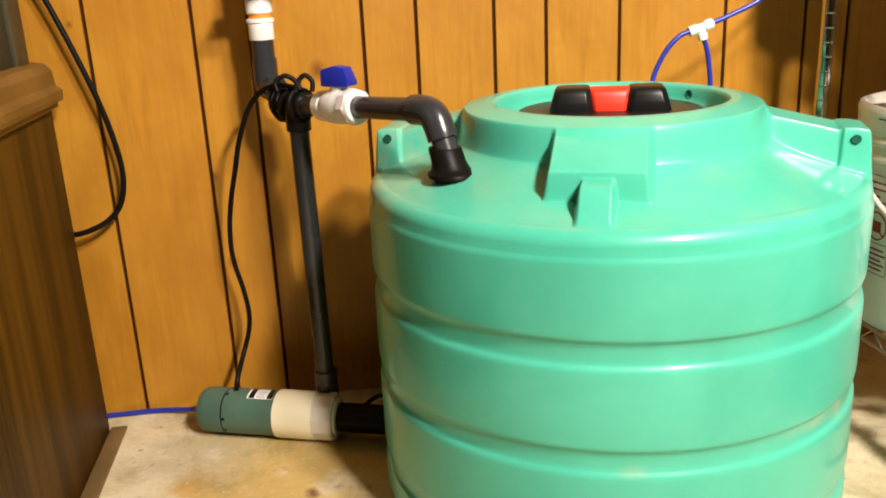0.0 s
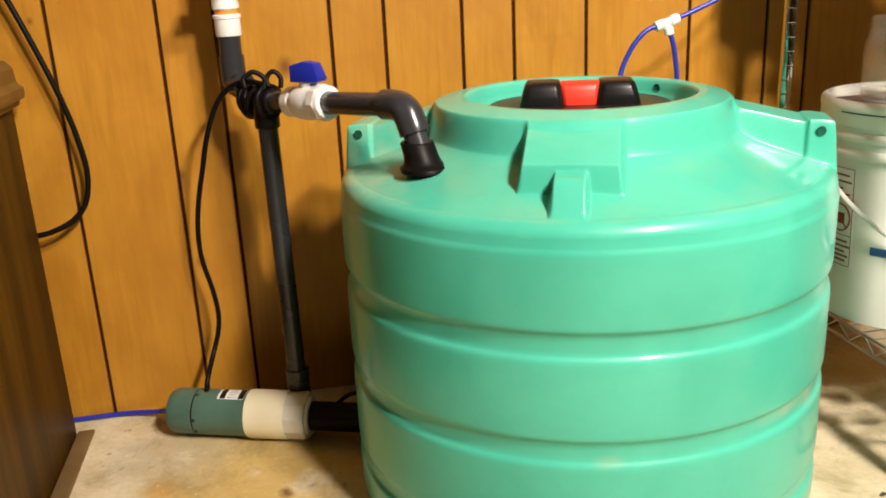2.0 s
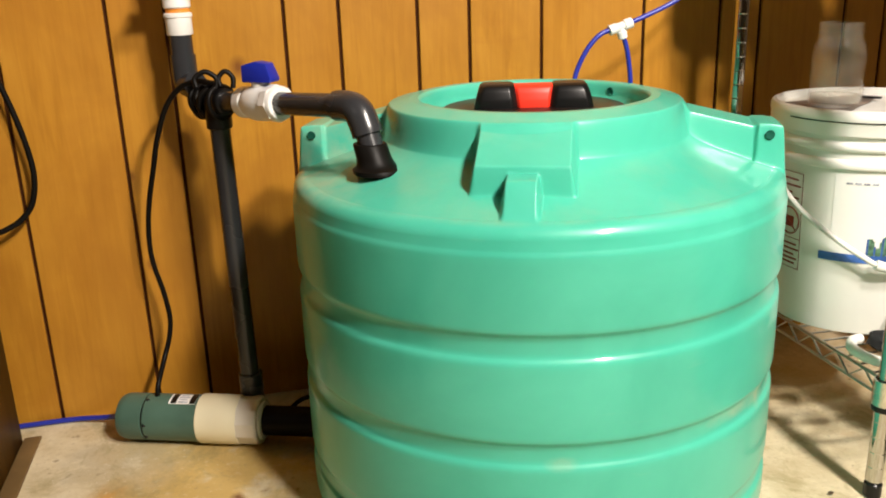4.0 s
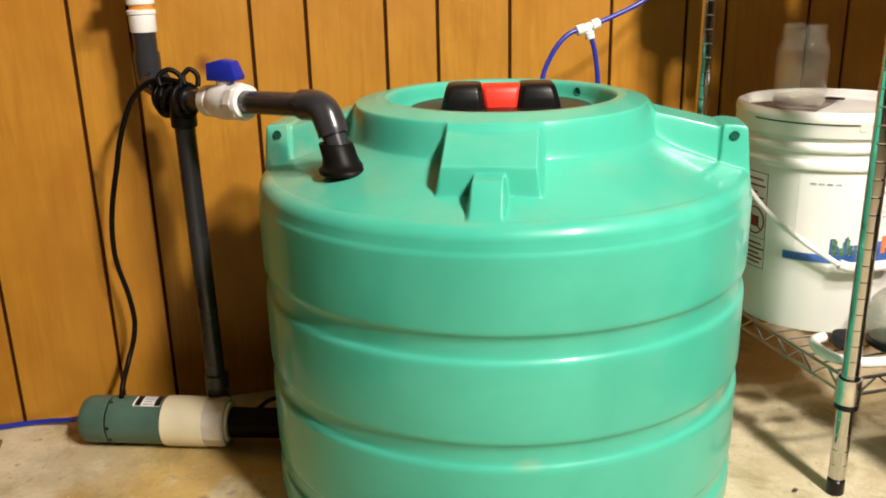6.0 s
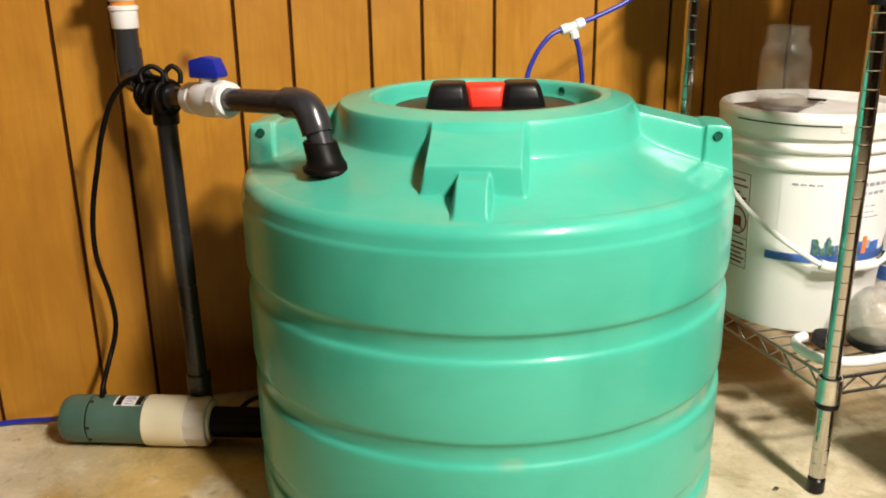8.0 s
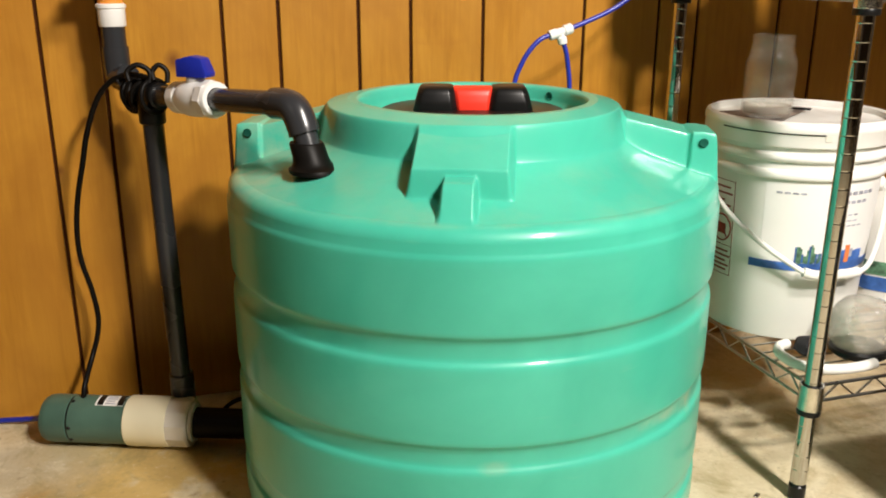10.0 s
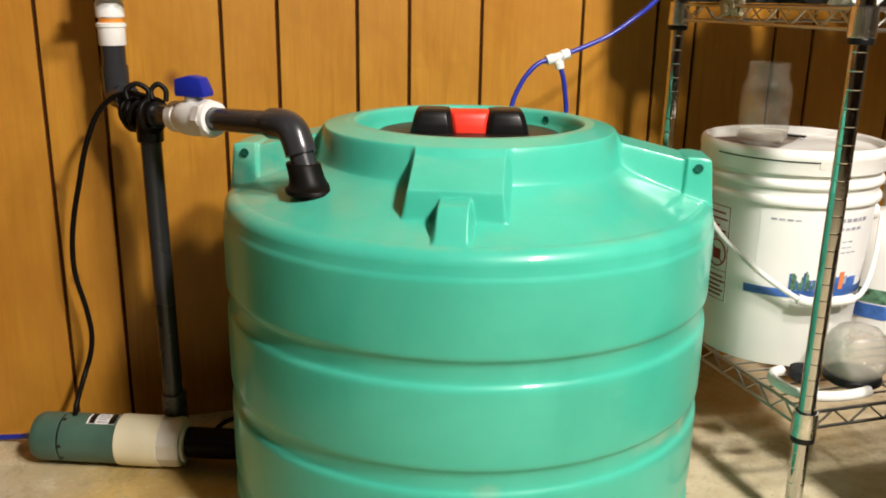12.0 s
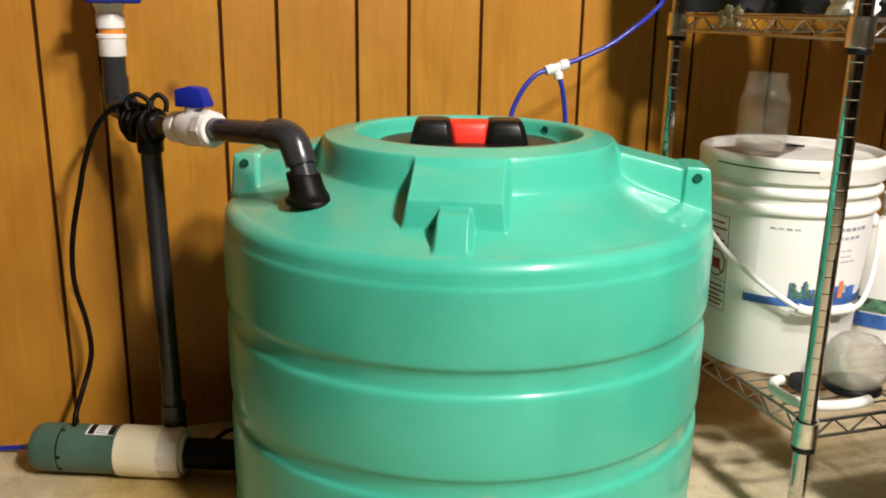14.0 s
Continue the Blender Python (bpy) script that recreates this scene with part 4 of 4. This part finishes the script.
# ---- things beside the bucket ----
jug = thing("jug", "white plastic jug with a blue label band", "jug", pose(1.275, 1.29, 0.2015, 0, 0, 20))
part("body", lathe([(0, 0), (0.060, 0.0), (0.066, 0.006), (0.067, 0.03), (0.067, 0.165), (0.060, 0.195), (0.035, 0.225), (0.019, 0.240), (0.019, 0.262), (0, 0.262)], 10), M_BUCKET, jug)
part("cap", lathe([(0, 0.255), (0.022, 0.255), (0.022, 0.282), (0.020, 0.284), (0, 0.284)], 24), M_WHITE, jug)
part("label_band", lathe([(0.0676, 0.035), (0.0684, 0.035), (0.0684, 0.062), (0.0676, 0.062)], 10, closed=True), M_LBLUE, jug, "blue label band")
part("label_picture", lathe([(0.0676, 0.066), (0.0684, 0.066), (0.0684, 0.092), (0.0676, 0.092)], 10, closed=True), M_LGREEN, jug, "green picture band")

dome = thing("plastic_dome", "clear crumpled plastic bottle end on a black base", "plastic bottle", pose(1.045, 1.085, 0.2045))
bm = lathe([(0.050, 0.016), (0.060, 0.03), (0.064, 0.05), (0.062, 0.075), (0.054, 0.095), (0.040, 0.109), (0.020, 0.116), (0, 0.118), (0, 0.1165), (0.020, 0.1145), (0.039, 0.1075), (0.0525, 0.094), (0.0605, 0.075), (0.0625, 0.05), (0.0585, 0.03), (0.049, 0.0175)], 40, closed=False)
for v in bm.verts:
    k = noise.noise(v.co * 38) * 0.004
    v.co.x += k * v.co.x / 0.06
    v.co.y += k * v.co.y / 0.06
dome.scale = (0.80, 0.80, 0.84)
part("shell", bm, M_CLEAR, dome)
part("base", lathe([(0, 0), (0.052, 0.0), (0.057, 0.004), (0.057, 0.013), (0.052, 0.017), (0, 0.017)], 40), M_BLACK, dome, "black round base")
hose = thing("white_hose", "short white hose curled on the wire shelf", "hose")
part("hose", tube([(0.945, 1.135, 0.212), (0.925, 1.128, 0.212), (0.908, 1.105, 0.212), (0.906, 1.075, 0.212), (0.915, 1.050, 0.212), (0.938, 1.034, 0.212), (0.970, 1.026, 0.212), (1.005, 1.026, 0.212), (1.03, 1.03, 0.212)], 0.0085, 14, 8), M_BUCKET, hose)
lump = thing("dark_pouch", "small dark pouch beside the white hose", "pouch", pose(0.965, 1.105, 0.2045))
bm = bmesh.new()
bmesh.ops.create_icosphere(bm, subdivisions=3, radius=1)
for v in bm.verts:
    k = 1 + 0.25 * noise.noise(v.co * 2.2)
    v.co = Vector((v.co.x * 0.022 * k, v.co.y * 0.026 * k, max(-0.012, v.co.z * 0.017 * k) + 0.012))
part("pouch", bm, M_DARKCLOTH, lump)

# ---- upper shelf ----
UZ = 0.803


def crumple(sx, sy, sz, seed, rough=0.35):
    bm = bmesh.new()
    bmesh.ops.create_icosphere(bm, subdivisions=4, radius=1)
    off = Vector((seed * 3.1, seed * 1.7, 0))
    for v in bm.verts:
        k = 1 + rough * noise.noise(v.co * 2.3 + off) + 0.4 * rough * noise.noise(v.co * 6 + off)
        v.co = Vector((v.co.x * sx * k, v.co.y * sy * k, max(-0.6, v.co.z * k) * sz + 0.6 * sz))
    return bm


# heap heights and the out-of-view right bundles are added to shade the wall
for label_text, at, size, seed in (("heap of black cloth on the upper wire shelf, made tall to shade the wall", (0.927, 1.385), (0.076, 0.085, 0.26), 1), ("bundle of black cloth at the front of the upper shelf", (1.045, 1.20), (0.090, 0.085, 0.09), 2),
                                  ("low dark folded cloth behind on the wire shelf", (1.085, 1.405), (0.085, 0.060, 0.085), 3), ("low black cloth lying along the shelf's back", (1.26, 1.40), (0.095, 0.065, 0.085), 9),
                                  ("black bundle in the middle of the upper shelf", (1.235, 1.20), (0.105, 0.085, 0.09), 6),
                                  ("unseen dark cloth bundle added to shade the wall", (1.45, 1.38), (0.13, 0.10, 0.24), 4),
                                  ("unseen dark cloth bundle added at the front for wall shade", (1.45, 1.13), (0.11, 0.09, 0.19), 8)):
    heap = thing("cloth_heap", label_text, "cloth", pose(*at, UZ), "cloth on the upper shelf")
    part("cloth", crumple(*size, seed), M_DARKCLOTH, heap)
bag = thing("plastic_bag", "yellowish crumpled plastic bag hanging through the wire shelf", "plastic bag", pose(0.905, 1.325, UZ - 0.022))
part("bag", crumple(0.014, 0.028, 0.030, 5, 0.6), M_BAG, bag)
sheet = thing("plastic_wrap", "loose white plastic wrap by the shelf post", "plastic wrap", pose(0.935, 1.075, UZ))
part("wrap", crumple(0.022, 0.035, 0.028, 7, 0.7), M_WHITE, sheet)

# ---- floor litter ----
chip = thing("tape_scrap", "small scrap of silver tape on the concrete", "scrap", pose(0.842, 1.034, 0.0, 0, 0, 35))
part("scrap", block((0.014, 0.007, 0.0012), (0, 0, 0.0008), 0.0004, segments=1), M_WIRE, chip)

# thin dark strip stands in for the shade along the cabinet's foot
strip = thing("cabinet_shade_strip", "flat grey-brown strip standing in for the cabinet's shade on the floor", "wood strip", pose(0, 0, 0))
part("strip", block((0.030, 0.86, 0.006), (CX + 0.0165, 1.15, 0.0035), 0.0015), simple("shade_strip_brown", (0.17, 0.105, 0.035), 0.7, vary=0.35), strip)

side_cable = thing("hanging_cable", "thin black cable hanging at the wall beyond the shelf", "cable")
part("cable", tube([(1.500, 1.612, 1.05), (1.505, 1.612, 0.85), (1.515, 1.612, 0.73), (1.530, 1.612, 0.665), (1.560, 1.612, 0.622), (1.62, 1.612, 0.60), (1.72, 1.612, 0.62)], 0.0048, 12, 8), M_RUBBER, side_cable)

# ---- unseen dark box, added out of view to shade the floor under the shelving ----
shade_box = thing("unseen_shade_box", "unseen dark box added to shade the floor under the shelving", "storage box", pose(1.29, 0.74, 0.0))
bm = block((0.54, 0.34, 0.32), (0, 0, 0.16), 0.012, segments=3)
for v in bm.verts:
    k = 0.93 + 0.07 * v.co.z / 0.32
    v.co.x *= k
    v.co.y *= k
part("box_body", bm, M_PVC, shade_box)
part("lid", block((0.56, 0.36, 0.03), (0, 0, 0.333), 0.008, segments=3), M_BLACK, shade_box, "black top of the added box")

lead = thing("black_lead", "short black lead lying behind the pump", "cable")
part("cable", tube([(0.00, 1.50, 0.012), (0.02, 1.46, 0.05), (0.05, 1.44, 0.082), (0.085, 1.43, 0.085), (0.10, 1.44, 0.06), (0.10, 1.46, 0.01)], 0.004, 10, 8), M_RUBBER, lead)
